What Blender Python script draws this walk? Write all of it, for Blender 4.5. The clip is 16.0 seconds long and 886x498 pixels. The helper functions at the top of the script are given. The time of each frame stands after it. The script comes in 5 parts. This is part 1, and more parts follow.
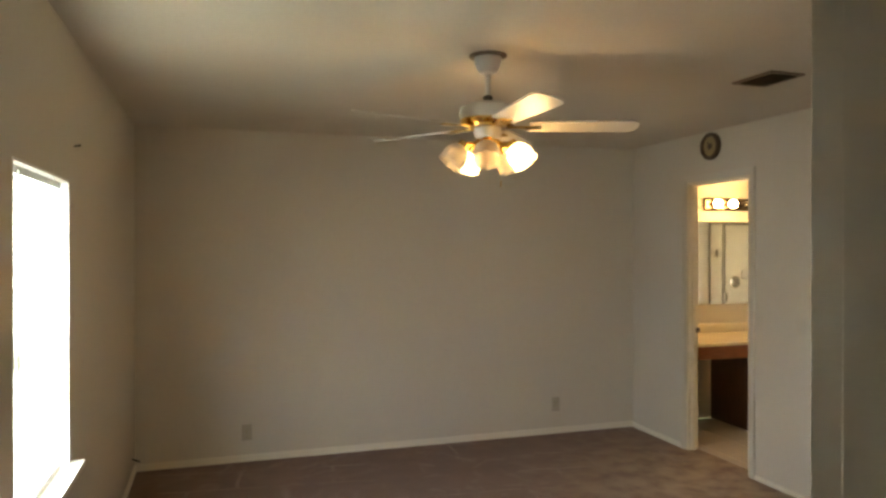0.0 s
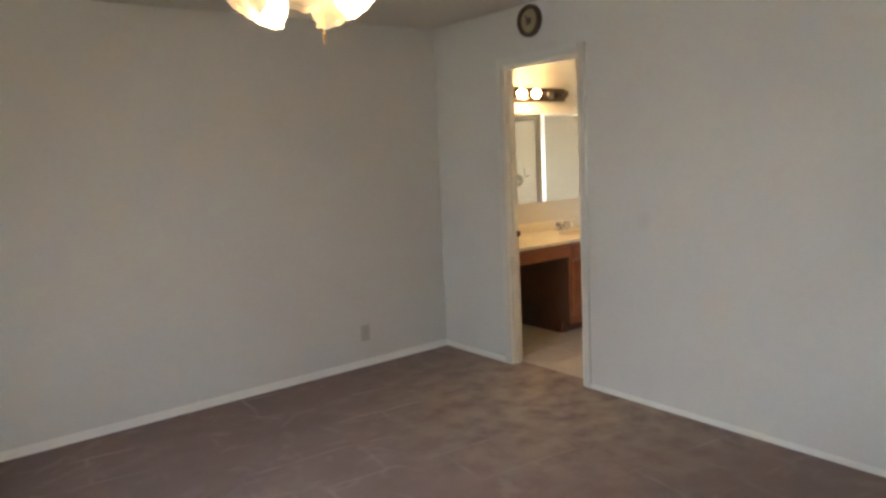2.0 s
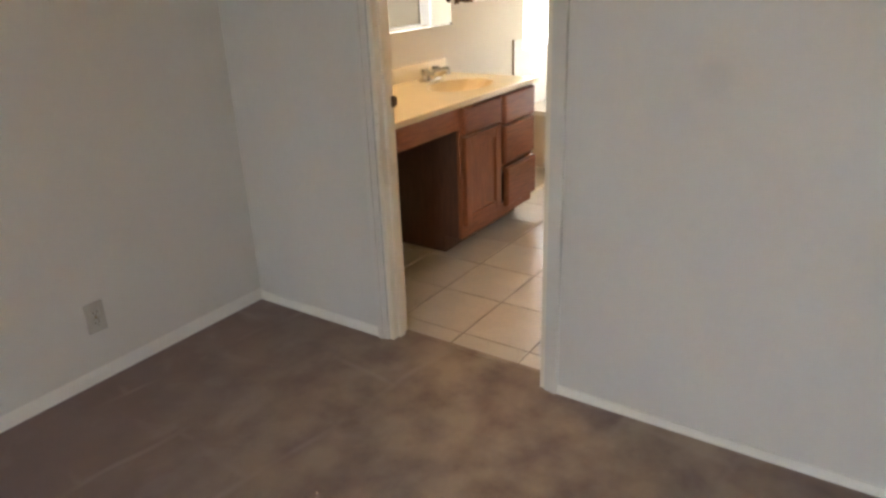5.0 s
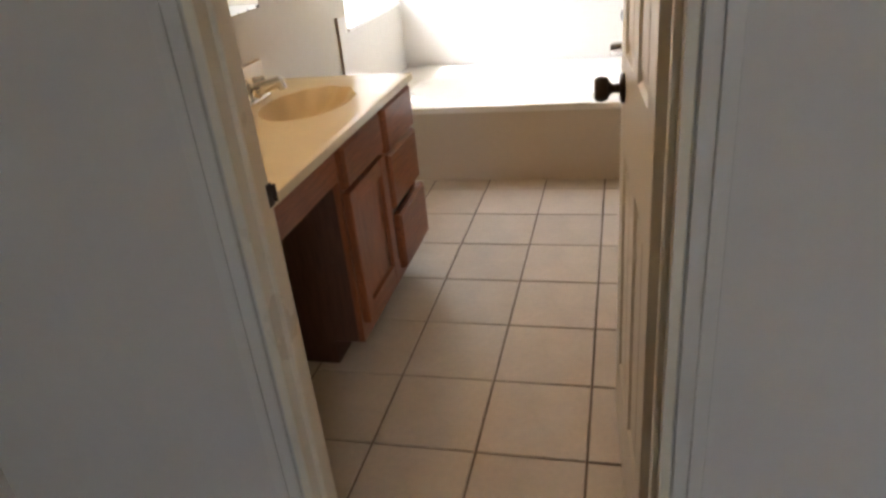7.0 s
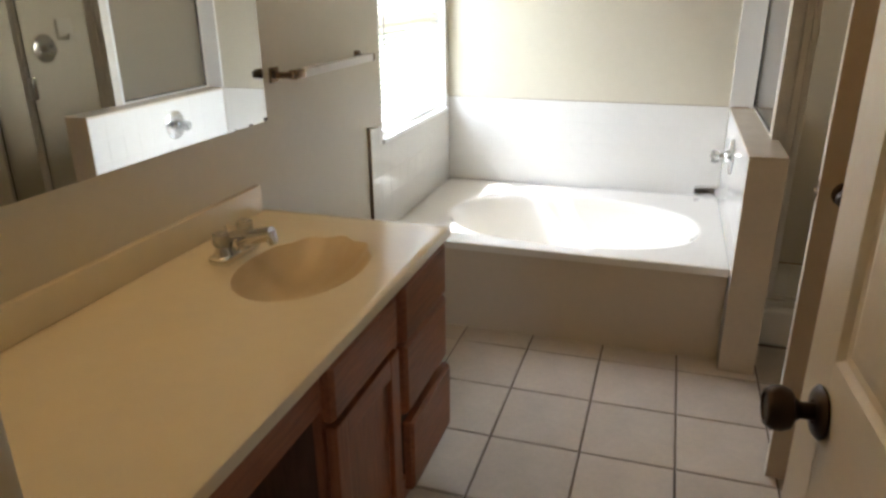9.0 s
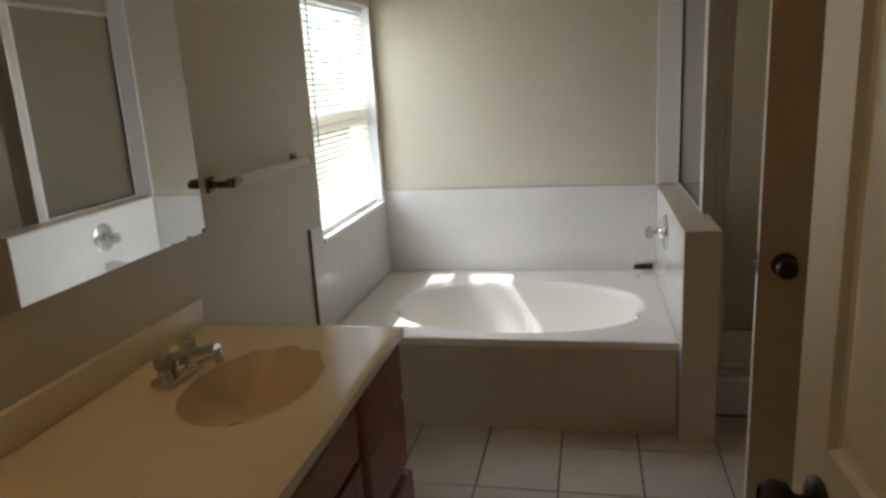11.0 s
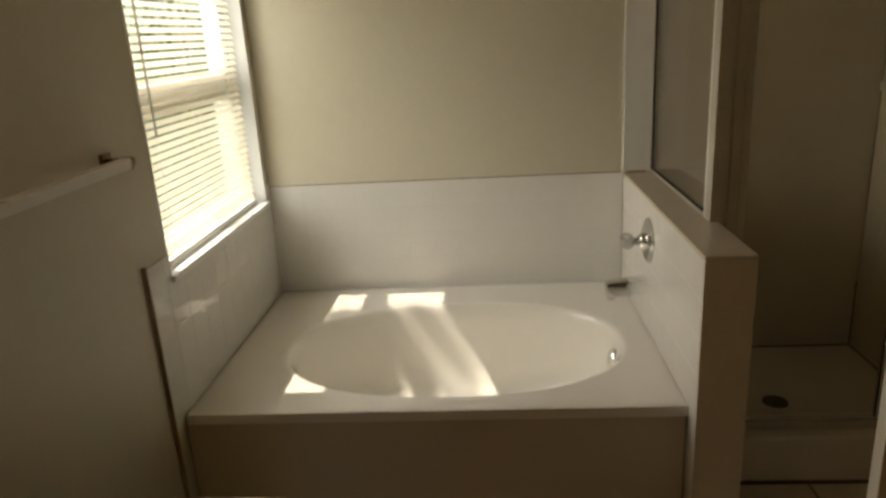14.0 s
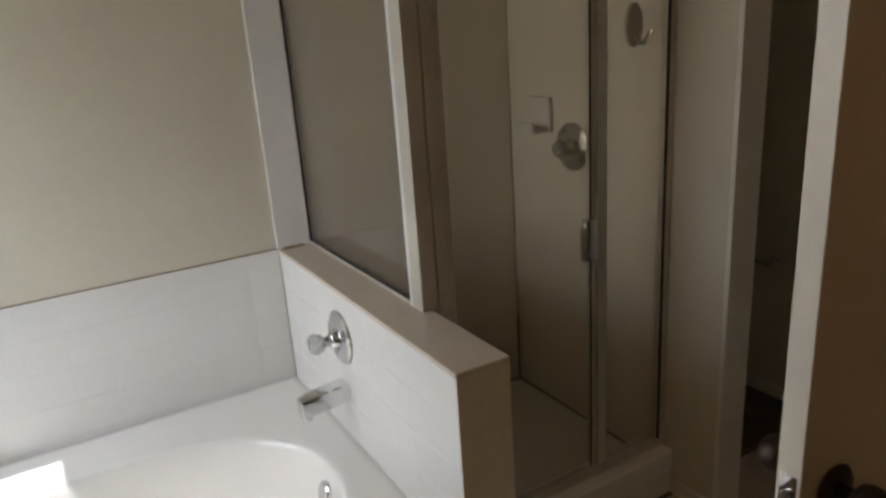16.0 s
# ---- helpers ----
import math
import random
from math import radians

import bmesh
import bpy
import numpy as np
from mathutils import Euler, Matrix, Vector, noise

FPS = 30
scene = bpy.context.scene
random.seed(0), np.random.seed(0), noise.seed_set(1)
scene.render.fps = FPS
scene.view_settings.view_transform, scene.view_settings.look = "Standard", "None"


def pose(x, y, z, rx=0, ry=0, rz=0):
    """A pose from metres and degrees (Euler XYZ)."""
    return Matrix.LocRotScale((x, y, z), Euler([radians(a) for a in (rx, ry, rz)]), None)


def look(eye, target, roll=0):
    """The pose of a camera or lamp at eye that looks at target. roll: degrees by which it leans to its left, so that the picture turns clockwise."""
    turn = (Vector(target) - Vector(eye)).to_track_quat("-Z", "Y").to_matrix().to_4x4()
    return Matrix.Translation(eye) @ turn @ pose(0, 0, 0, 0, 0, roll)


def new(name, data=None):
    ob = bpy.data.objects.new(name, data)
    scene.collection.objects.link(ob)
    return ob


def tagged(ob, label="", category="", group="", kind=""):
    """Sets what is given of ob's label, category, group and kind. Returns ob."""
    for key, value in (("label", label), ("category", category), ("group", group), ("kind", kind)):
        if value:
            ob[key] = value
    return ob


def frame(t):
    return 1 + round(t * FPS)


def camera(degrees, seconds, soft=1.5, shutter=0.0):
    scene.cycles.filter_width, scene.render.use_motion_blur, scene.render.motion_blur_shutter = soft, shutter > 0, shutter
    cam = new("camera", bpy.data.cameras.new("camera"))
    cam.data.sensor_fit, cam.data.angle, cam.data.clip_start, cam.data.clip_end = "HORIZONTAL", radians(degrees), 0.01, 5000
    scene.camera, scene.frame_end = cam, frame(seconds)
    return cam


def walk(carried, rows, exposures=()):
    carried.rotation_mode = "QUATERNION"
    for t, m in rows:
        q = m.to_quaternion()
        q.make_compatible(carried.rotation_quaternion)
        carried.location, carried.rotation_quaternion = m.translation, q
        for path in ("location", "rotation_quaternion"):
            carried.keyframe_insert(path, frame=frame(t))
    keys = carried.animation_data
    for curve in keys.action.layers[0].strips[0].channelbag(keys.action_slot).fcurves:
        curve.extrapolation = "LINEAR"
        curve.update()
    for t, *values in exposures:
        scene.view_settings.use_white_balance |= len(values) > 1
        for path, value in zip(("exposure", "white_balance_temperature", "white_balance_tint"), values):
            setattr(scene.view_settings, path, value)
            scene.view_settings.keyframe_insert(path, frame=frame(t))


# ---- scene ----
cam = camera(65.0, 16.0, soft=2.8)
PATH = [
    (0, (-0.552, 2.205, 1.575), (0.062, 4.108, 1.567), 0.0),
    (0.5, (-0.516, 2.278, 1.595), (0.115, 4.17, 1.444), -0.4),
    (1, (-0.498, 2.567, 1.564), (0.227, 4.412, 1.303), -1.5),
    (1.5, (-0.482, 2.932, 1.492), (0.485, 4.664, 1.235), -1.8),
    (2, (-0.376, 3.23, 1.512), (0.831, 4.8, 1.237), -2.8),
    (2.5, (-0.092, 3.478, 1.522), (1.205, 4.962, 1.186), -3.2),
    (3, (0.139, 3.782, 1.477), (1.403, 5.252, 0.988), -2.4),
    (3.5, (0.308, 4.184, 1.471), (1.649, 5.552, 0.897), -3.7),
    (4, (0.548, 4.515, 1.431), (1.966, 5.764, 0.775), -3.4),
    (6.3, (1.607, 5.952, 1.362), (3.289, 6.63, 0.52), -5.0),
    (6.5, (1.702, 6.035, 1.364), (3.411, 6.625, 0.509), -6.0),
    (7, (2.002, 6.161, 1.335), (3.726, 6.647, 0.446), -6.1),
    (7.5, (2.22, 6.235, 1.334), (3.944, 6.727, 0.447), -4.4),
    (8, (2.456, 6.344, 1.332), (4.167, 6.796, 0.399), -2.7),
    (8.5, (2.606, 6.376, 1.326), (4.311, 6.796, 0.367), -2.1),
    (9, (2.726, 6.36, 1.417), (4.506, 6.937, 0.711), -0.5),
    (11.3, (2.771, 6.427, 1.44), (4.679, 6.796, 0.969), -3.5),
    (11.5, (2.818, 6.438, 1.41), (4.726, 6.733, 0.886), -2.8),
    (12, (3.005, 6.438, 1.414), (4.897, 6.744, 0.844), -2.8),
    (12.5, (3.146, 6.446, 1.439), (5.034, 6.796, 0.878), -3.7),
    (13, (3.357, 6.519, 1.434), (5.258, 6.808, 0.884), -3.4),
    (13.5, (3.494, 6.576, 1.429), (5.405, 6.77, 0.872), -3.3),
    (14, (3.647, 6.594, 1.421), (5.551, 6.743, 0.829), -3.4),
    (14.5, (3.822, 6.658, 1.486), (5.733, 6.479, 0.922), -3.9),
    (15, (3.942, 6.624, 1.498), (5.811, 6.226, 0.906), -2.8),
    (15.5, (4.146, 6.692, 1.501), (5.928, 5.983, 0.935), -4.3),
    (16, (4.263, 6.691, 1.498), (5.919, 5.742, 0.899), -4.0),
]
EXPOSURES = [
    (0.0, 3.05, 7900, 11),
    (1.0, 3.25, 6600, 10),
    (2.0, 3.4, 6250, 12),
    (2.5, 3.4, 6350, 13),
    (3.5, 3.55, 6400, 13),
    (4.0, 3.65, 6450, 13),
    (6.5, 2.78, 6250, 17),
    (7.5, 2.5, 6200, 14),
    (8.5, 2.3, 6100, 10),
    (9.0, 1.95, 5900, 11),
    (11.5, 0.78, 6100, 12),
    (12.8, 0.78, 6250, 12),
    (13.4, 0.65, 7450, 12),
    (14.0, 0.38, 7900, 9),
    (14.5, 0.2, 13500, 19),
    (15.0, 0.45, 6150, 11),
    (15.5, 0.72, 6050, 13),
    (16.0, 0.98, 5950, 13),
]
walk(cam, [(t, look(eye, target, roll)) for t, eye, target, roll in PATH], EXPOSURES)
SUN_UP, BATH_WIN, BED_WIN, FAN_W, VANITY_W = 58.3, 80.0, 240.0, 0.58, 0.95

# ---- light ----
world = bpy.data.worlds.new("sky")
scene.world = world
world.use_nodes = True
wn = world.node_tree.nodes
sky = wn.new("ShaderNodeTexSky")
sky.sky_type = "NISHITA"
sky.sun_disc = False
sky.sun_elevation = radians(SUN_UP)
sky.sun_rotation = 0.0
wn["Background"].inputs["Strength"].default_value = 0.10
world.node_tree.links.new(sky.outputs["Color"], wn["Background"].inputs["Color"])

sun_data = bpy.data.lights.new("sun", "SUN")
sun_data.energy, sun_data.angle, sun_data.color = 5.0, radians(0.5), (1.0, 0.975, 0.93)
sun = new("sun", sun_data)
sun.matrix_world = look((5.9, 7.5 + 6 * math.cos(radians(SUN_UP)), 6 * math.sin(radians(SUN_UP))), (5.9, 7.5, 0))


def window_light(name, eye, target, w, h, watts, colour):
    d = bpy.data.lights.new(name, "AREA")
    d.shape, d.size, d.size_y, d.energy, d.color = "RECTANGLE", w, h, watts, colour
    ob = new(name, d)
    ob.matrix_world = look(eye, target)
    return ob


def bulb_light(name, at, watts, colour, radius=0.03):
    d = bpy.data.lights.new(name, "POINT")
    d.energy, d.color, d.shadow_soft_size = watts, colour, radius
    ob = new(name, d)
    ob.location = at
    return ob


window_light("bath_window_light", (5.92, 8.40, 1.75), (5.92, 7.40, 1.44), 2.4, 2.0, BATH_WIN, (0.935, 0.95, 1.0))
window_light("bedroom_window_light", (-1.62, 4.55, 2.05), (-1.10, 4.60, 1.75), 4.6, 2.6, BED_WIN, (0.655, 0.80, 1.0))
WARM = (1.0, 0.62, 0.27)


# ---- materials ----
def material(name, colour, rough=0.6, metal=0.0, vary=0.06, scale=3.0, grain=60.0, bump=0.0, bump_scale=120.0, spec=0.5, coat=0.0, per_object=0.0):
    """A surface with large blotches, fine grain and fine relief."""
    m = bpy.data.materials.new(name)
    m.use_nodes = True
    n, l = m.node_tree.nodes, m.node_tree.links
    b = n["Principled BSDF"]
    b.inputs["Metallic"].default_value = metal
    b.inputs["Specular IOR Level"].default_value = spec
    b.inputs["Coat Weight"].default_value = coat
    co = n.new("ShaderNodeTexCoord")
    big, fine = n.new("ShaderNodeTexNoise"), n.new("ShaderNodeTexNoise")
    big.inputs["Scale"].default_value, big.inputs["Detail"].default_value = scale, 5
    fine.inputs["Scale"].default_value, fine.inputs["Detail"].default_value = grain, 3
    add = n.new("ShaderNodeMath")
    add.operation = "MULTIPLY_ADD"
    add.inputs[1].default_value = 0.4
    half = n.new("ShaderNodeMath")
    half.operation = "MULTIPLY"
    half.inputs[1].default_value = 0.6
    l.new(co.outputs["Object"], big.inputs["Vector"])
    l.new(co.outputs["Object"], fine.inputs["Vector"])
    l.new(big.outputs["Fac"], half.inputs[0])
    l.new(fine.outputs["Fac"], add.inputs[0])
    l.new(half.outputs[0], add.inputs[2])
    ramp = n.new("ShaderNodeMapRange")
    ramp.inputs["From Min"].default_value, ramp.inputs["From Max"].default_value = 0.3, 0.7
    ramp.inputs["To Min"].default_value, ramp.inputs["To Max"].default_value = 1 - vary, 1 + vary
    l.new(add.outputs[0], ramp.inputs["Value"])
    last = ramp.outputs["Result"]
    if per_object:
        info, mr, mul = n.new("ShaderNodeObjectInfo"), n.new("ShaderNodeMapRange"), n.new("ShaderNodeMath")
        mr.inputs["To Min"].default_value, mr.inputs["To Max"].default_value = 1 - per_object, 1 + per_object
        mul.operation = "MULTIPLY"
        l.new(info.outputs["Random"], mr.inputs["Value"])
        l.new(mr.outputs["Result"], mul.inputs[0])
        l.new(last, mul.inputs[1])
        last = mul.outputs[0]
    mix = n.new("ShaderNodeVectorMath")
    mix.operation = "SCALE"
    mix.inputs[0].default_value = colour
    l.new(last, mix.inputs["Scale"])
    l.new(mix.outputs["Vector"], b.inputs["Base Color"])
    rr = n.new("ShaderNodeMapRange")
    spread = min(0.08, rough * 0.4)
    rr.inputs["To Min"].default_value, rr.inputs["To Max"].default_value = rough - spread, min(rough + spread, 1)
    l.new(big.outputs["Fac"], rr.inputs["Value"])
    l.new(rr.outputs["Result"], b.inputs["Roughness"])
    if bump:
        rel, bp = n.new("ShaderNodeTexNoise"), n.new("ShaderNodeBump")
        rel.inputs["Scale"].default_value, rel.inputs["Detail"].default_value = bump_scale, 4
        bp.inputs["Strength"].default_value, bp.inputs["Distance"].default_value = bump, 0.004
        l.new(co.outputs["Object"], rel.inputs["Vector"])
        l.new(rel.outputs["Fac"], bp.inputs["Height"])
        l.new(bp.outputs["Normal"], b.inputs["Normal"])
    return m


def carpet_material():
    """Short mauve-brown pile with pale creases, a worn tan path to the bath door and blotches."""
    m = material("carpet", (0.262, 0.19, 0.160), 0.95, vary=0.13, scale=4.5, grain=420, bump=0.9, bump_scale=520, spec=0.1)
    n, l = m.node_tree.nodes, m.node_tree.links
    b = n["Principled BSDF"]
    base = b.inputs["Base Color"].links[0].from_socket
    co = n.new("ShaderNodeTexCoord")
    wob, wmix = n.new("ShaderNodeTexNoise"), n.new("ShaderNodeVectorMath")
    wob.inputs["Scale"].default_value, wob.inputs["Detail"].default_value = 2.6, 2
    wmix.operation = "MULTIPLY_ADD"
    wmix.inputs[1].default_value = (0.07, 0.07, 0)
    l.new(co.outputs["Object"], wob.inputs["Vector"])
    l.new(wob.outputs["Color"], wmix.inputs[0])
    turn = n.new("ShaderNodeMapping")
    turn.inputs["Rotation"].default_value = (0, 0, radians(7))
    l.new(co.outputs["Object"], turn.inputs["Vector"])
    l.new(turn.outputs["Vector"], wmix.inputs[2])
    brick = n.new("ShaderNodeTexBrick")
    brick.inputs["Scale"].default_value = 1.0
    brick.inputs["Brick Width"].default_value, brick.inputs["Row Height"].default_value = 0.62, 0.36
    brick.inputs["Mortar Size"].default_value, brick.inputs["Mortar Smooth"].default_value = 0.02, 1.0
    l.new(wmix.outputs["Vector"], brick.inputs["Vector"])
    patch, pm = n.new("ShaderNodeTexNoise"), n.new("ShaderNodeMapRange")
    patch.inputs["Scale"].default_value, patch.inputs["Detail"].default_value = 1.9, 3
    pm.inputs["From Min"].default_value, pm.inputs["From Max"].default_value = 0.47, 0.66
    pm.inputs["To Max"].default_value = 0.7
    l.new(co.outputs["Object"], patch.inputs["Vector"])
    l.new(patch.outputs["Fac"], pm.inputs["Value"])
    fac = n.new("ShaderNodeMath")
    fac.operation = "MULTIPLY"
    l.new(brick.outputs["Fac"], fac.inputs[0])
    l.new(pm.outputs["Result"], fac.inputs[1])
    crease = n.new("ShaderNodeMixRGB")
    crease.inputs["Color2"].default_value = (0.42, 0.325, 0.28, 1)
    l.new(fac.outputs[0], crease.inputs["Fac"])
    l.new(base, crease.inputs["Color1"])
    # paler scuffs and brushed pile
    scuff, cm, scuffed = n.new("ShaderNodeTexNoise"), n.new("ShaderNodeMapRange"), n.new("ShaderNodeMixRGB")
    scuff.inputs["Scale"].default_value, scuff.inputs["Detail"].default_value = 3.4, 7
    scuff.inputs["Distortion"].default_value = 1.6
    cm.inputs["From Min"].default_value, cm.inputs["From Max"].default_value = 0.54, 0.70
    cm.inputs["To Max"].default_value = 0.55
    scuffed.inputs["Color2"].default_value = (0.36, 0.283, 0.24, 1)
    l.new(co.outputs["Object"], scuff.inputs["Vector"])
    l.new(scuff.outputs["Fac"], cm.inputs["Value"])
    l.new(cm.outputs["Result"], scuffed.inputs["Fac"])
    l.new(crease.outputs["Color"], scuffed.inputs["Color1"])
    # the worn tan patch where feet turn in at the bath door
    sep = n.new("ShaderNodeVectorMath")
    sep.operation = "DISTANCE"
    sep.inputs[1].default_value = (1.95, 6.33, 0)
    l.new(wmix.outputs["Vector"], sep.inputs[0])
    wear = n.new("ShaderNodeMapRange")
    wear.inputs["From Min"].default_value, wear.inputs["From Max"].default_value = 1.5, 0.3
    wear.inputs["To Max"].default_value = 1.0
    l.new(sep.outputs["Value"], wear.inputs["Value"])
    spot, sm, wm = n.new("ShaderNodeTexNoise"), n.new("ShaderNodeMapRange"), n.new("ShaderNodeMath")
    spot.inputs["Scale"].default_value, spot.inputs["Detail"].default_value = 6.5, 8
    sm.inputs["From Min"].default_value, sm.inputs["From Max"].default_value = 0.32, 0.62
    wm.operation = "MULTIPLY"
    l.new(co.outputs["Object"], spot.inputs["Vector"])
    l.new(spot.outputs["Fac"], sm.inputs["Value"])
    l.new(sm.outputs["Result"], wm.inputs[0])
    l.new(wear.outputs["Result"], wm.inputs[1])
    worn = n.new("ShaderNodeMixRGB")
    worn.inputs["Color2"].default_value = (0.45, 0.35, 0.255, 1)
    l.new(wm.outputs[0], worn.inputs["Fac"])
    l.new(scuffed.outputs["Color"], worn.inputs["Color1"])
    l.new(worn.outputs["Color"], b.inputs["Base Color"])
    return m


def wood_material(name, colour, rough=0.4, along=(1, 1, 1)):
    """Stained wood with grain stretched along one axis."""
    m = material(name, colour, rough, vary=0.12, scale=5, grain=90, bump=0.12, bump_scale=160)
    n, l = m.node_tree.nodes, m.node_tree.links
    b = n["Principled BSDF"]
    base = b.inputs["Base Color"].links[0].from_socket
    co, mp, wv, mr, mul = (n.new(k) for k in ("ShaderNodeTexCoord", "ShaderNodeMapping", "ShaderNodeTexNoise", "ShaderNodeMapRange", "ShaderNodeVectorMath"))
    mp.inputs["Scale"].default_value = along
    wv.inputs["Scale"].default_value, wv.inputs["Detail"].default_value = 14, 6
    mr.inputs["From Min"].default_value, mr.inputs["From Max"].default_value = 0.3, 0.7
    mr.inputs["To Min"].default_value, mr.inputs["To Max"].default_value = 0.72, 1.22
    mul.operation = "SCALE"
    l.new(co.outputs["Object"], mp.inputs["Vector"])
    l.new(mp.outputs["Vector"], wv.inputs["Vector"])
    l.new(wv.outputs["Fac"], mr.inputs["Value"])
    l.new(base, mul.inputs[0])
    l.new(mr.outputs["Result"], mul.inputs["Scale"])
    l.new(mul.outputs["Vector"], b.inputs["Base Color"])
    return m


def glass_material(name, tint=(1, 1, 1), rough=0.0, haze=0.0):
    """A thin pane: clear, with a little gloss and soap haze."""
    m = bpy.data.materials.new(name)
    m.use_nodes = True
    n, l = m.node_tree.nodes, m.node_tree.links
    n.remove(n["Principled BSDF"])
    tr, gl, fr, fp, fm, mix = (n.new(k) for k in ("ShaderNodeBsdfTransparent", "ShaderNodeBsdfGlossy", "ShaderNodeLayerWeight", "ShaderNodeMath", "ShaderNodeMath", "ShaderNodeMixShader"))
    tr.inputs["Color"].default_value = (*tint, 1)
    gl.inputs["Roughness"].default_value = rough
    fp.operation, fm.operation = "POWER", "MULTIPLY_ADD"
    fp.inputs[1].default_value = 4.5
    fm.inputs[1].default_value, fm.inputs[2].default_value = 0.85, 0.03
    l.new(fr.outputs["Facing"], fp.inputs[0])
    l.new(fp.outputs[0], fm.inputs[0])
    l.new(fm.outputs[0], mix.inputs["Fac"])
    l.new(tr.outputs["BSDF"], mix.inputs[1])
    l.new(gl.outputs["BSDF"], mix.inputs[2])
    out = mix.outputs["Shader"]
    if haze:
        df, hz, ns, mr, co = (n.new(k) for k in ("ShaderNodeBsdfDiffuse", "ShaderNodeMixShader", "ShaderNodeTexNoise", "ShaderNodeMapRange", "ShaderNodeTexCoord"))
        df.inputs["Color"].default_value = (0.7, 0.68, 0.63, 1)
        ns.inputs["Scale"].default_value, ns.inputs["Detail"].default_value = 6, 4
        mr.inputs["To Min"].default_value, mr.inputs["To Max"].default_value = haze * 0.4, haze * 1.6
        l.new(co.outputs["Object"], ns.inputs["Vector"])
        l.new(ns.outputs["Fac"], mr.inputs["Value"])
        l.new(mr.outputs["Result"], hz.inputs["Fac"])
        l.new(out, hz.inputs[1])
        l.new(df.outputs["BSDF"], hz.inputs[2])
        out = hz.outputs["Shader"]
    l.new(out, n["Material Output"].inputs["Surface"])
    return m


def shade_material(name, colour, through_part, glow=0.0, split=0.5):
    """Thin frosted stuff that lets part of the light through."""
    m = bpy.data.materials.new(name)
    m.use_nodes = True
    n, l = m.node_tree.nodes, m.node_tree.links
    b = n["Principled BSDF"]
    b.inputs["Base Color"].default_value = (*colour, 1)
    b.inputs["Roughness"].default_value = 0.35
    if glow:
        b.inputs["Emission Color"].default_value = (1.0, 0.72, 0.38, 1)
        b.inputs["Emission Strength"].default_value = glow
    tl, mx, tr, mix = (n.new(k) for k in ("ShaderNodeBsdfTranslucent", "ShaderNodeMixShader", "ShaderNodeBsdfTransparent", "ShaderNodeMixShader"))
    tl.inputs["Color"].default_value = (*colour, 1)
    mx.inputs["Fac"].default_value = split
    mix.inputs["Fac"].default_value = through_part
    l.new(b.outputs["BSDF"], mx.inputs[1])
    l.new(tl.outputs["BSDF"], mx.inputs[2])
    l.new(mx.outputs["Shader"], mix.inputs[1])
    l.new(tr.outputs["BSDF"], mix.inputs[2])
    l.new(mix.outputs["Shader"], n["Material Output"].inputs["Surface"])
    return m


def glow_material(name, colour, strength):
    m = bpy.data.materials.new(name)
    m.use_nodes = True
    b = m.node_tree.nodes["Principled BSDF"]
    b.inputs["Base Color"].default_value = (0.9, 0.88, 0.82, 1)
    b.inputs["Emission Color"].default_value = (*colour, 1)
    b.inputs["Emission Strength"].default_value = strength
    return m


PAINT = material("wall_paint", (0.60, 0.56, 0.475), 0.62, vary=0.025, scale=1.6, grain=30, bump=0.09, bump_scale=190)
BATH_PAINT = material("bath_wall_paint", (0.64, 0.59, 0.465), 0.4, vary=0.03, scale=1.8, grain=30, bump=0.16, bump_scale=190)


def stained(m, at, radius, strength):
    """A faint grey smudge on a painted wall."""
    n, l = m.node_tree.nodes, m.node_tree.links
    b = n["Principled BSDF"]
    base = b.inputs["Base Color"].links[0].from_socket
    co, ns, ad, ds, mr, mx = (n.new(k) for k in ("ShaderNodeTexCoord", "ShaderNodeTexNoise", "ShaderNodeVectorMath", "ShaderNodeVectorMath", "ShaderNodeMapRange", "ShaderNodeMixRGB"))
    ns.inputs["Scale"].default_value = 14
    ad.operation, ds.operation = "MULTIPLY_ADD", "DISTANCE"
    ad.inputs[1].default_value = (0.05, 0.05, 0.05)
    ds.inputs[1].default_value = at
    mr.inputs["From Min"].default_value, mr.inputs["From Max"].default_value = radius, radius * 0.4
    mr.inputs["To Max"].default_value = strength
    mx.inputs["Color2"].default_value = (0.25, 0.23, 0.20, 1)
    l.new(co.outputs["Object"], ns.inputs["Vector"])
    l.new(ns.outputs["Color"], ad.inputs[0])
    l.new(co.outputs["Object"], ad.inputs[2])
    l.new(ad.outputs["Vector"], ds.inputs[0])
    l.new(ds.outputs["Value"], mr.inputs["Value"])
    l.new(mr.outputs["Result"], mx.inputs["Fac"])
    l.new(base, mx.inputs["Color1"])
    l.new(mx.outputs["Color"], b.inputs["Base Color"])
    return m


SMUDGED = stained(material("wall_paint_smudged", (0.60, 0.56, 0.475), 0.62, vary=0.025, scale=1.6, grain=30, bump=0.09, bump_scale=190), (2.92, 5.645, 1.10), 0.07, 0.12)
CEILING = material("ceiling_texture", (0.62, 0.565, 0.47), 0.9, vary=0.05, scale=2, grain=50, bump=1.0, bump_scale=150)
TRIM = material("trim_paint", (0.76, 0.72, 0.62), 0.38, vary=0.035, scale=4, grain=40, bump=0.05, bump_scale=60)
DOOR_PAINT = material("door_paint", (0.72, 0.665, 0.55), 0.38, vary=0.04, scale=3, grain=50, bump=0.08, bump_scale=70)
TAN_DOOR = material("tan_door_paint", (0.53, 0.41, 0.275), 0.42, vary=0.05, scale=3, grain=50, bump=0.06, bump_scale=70)
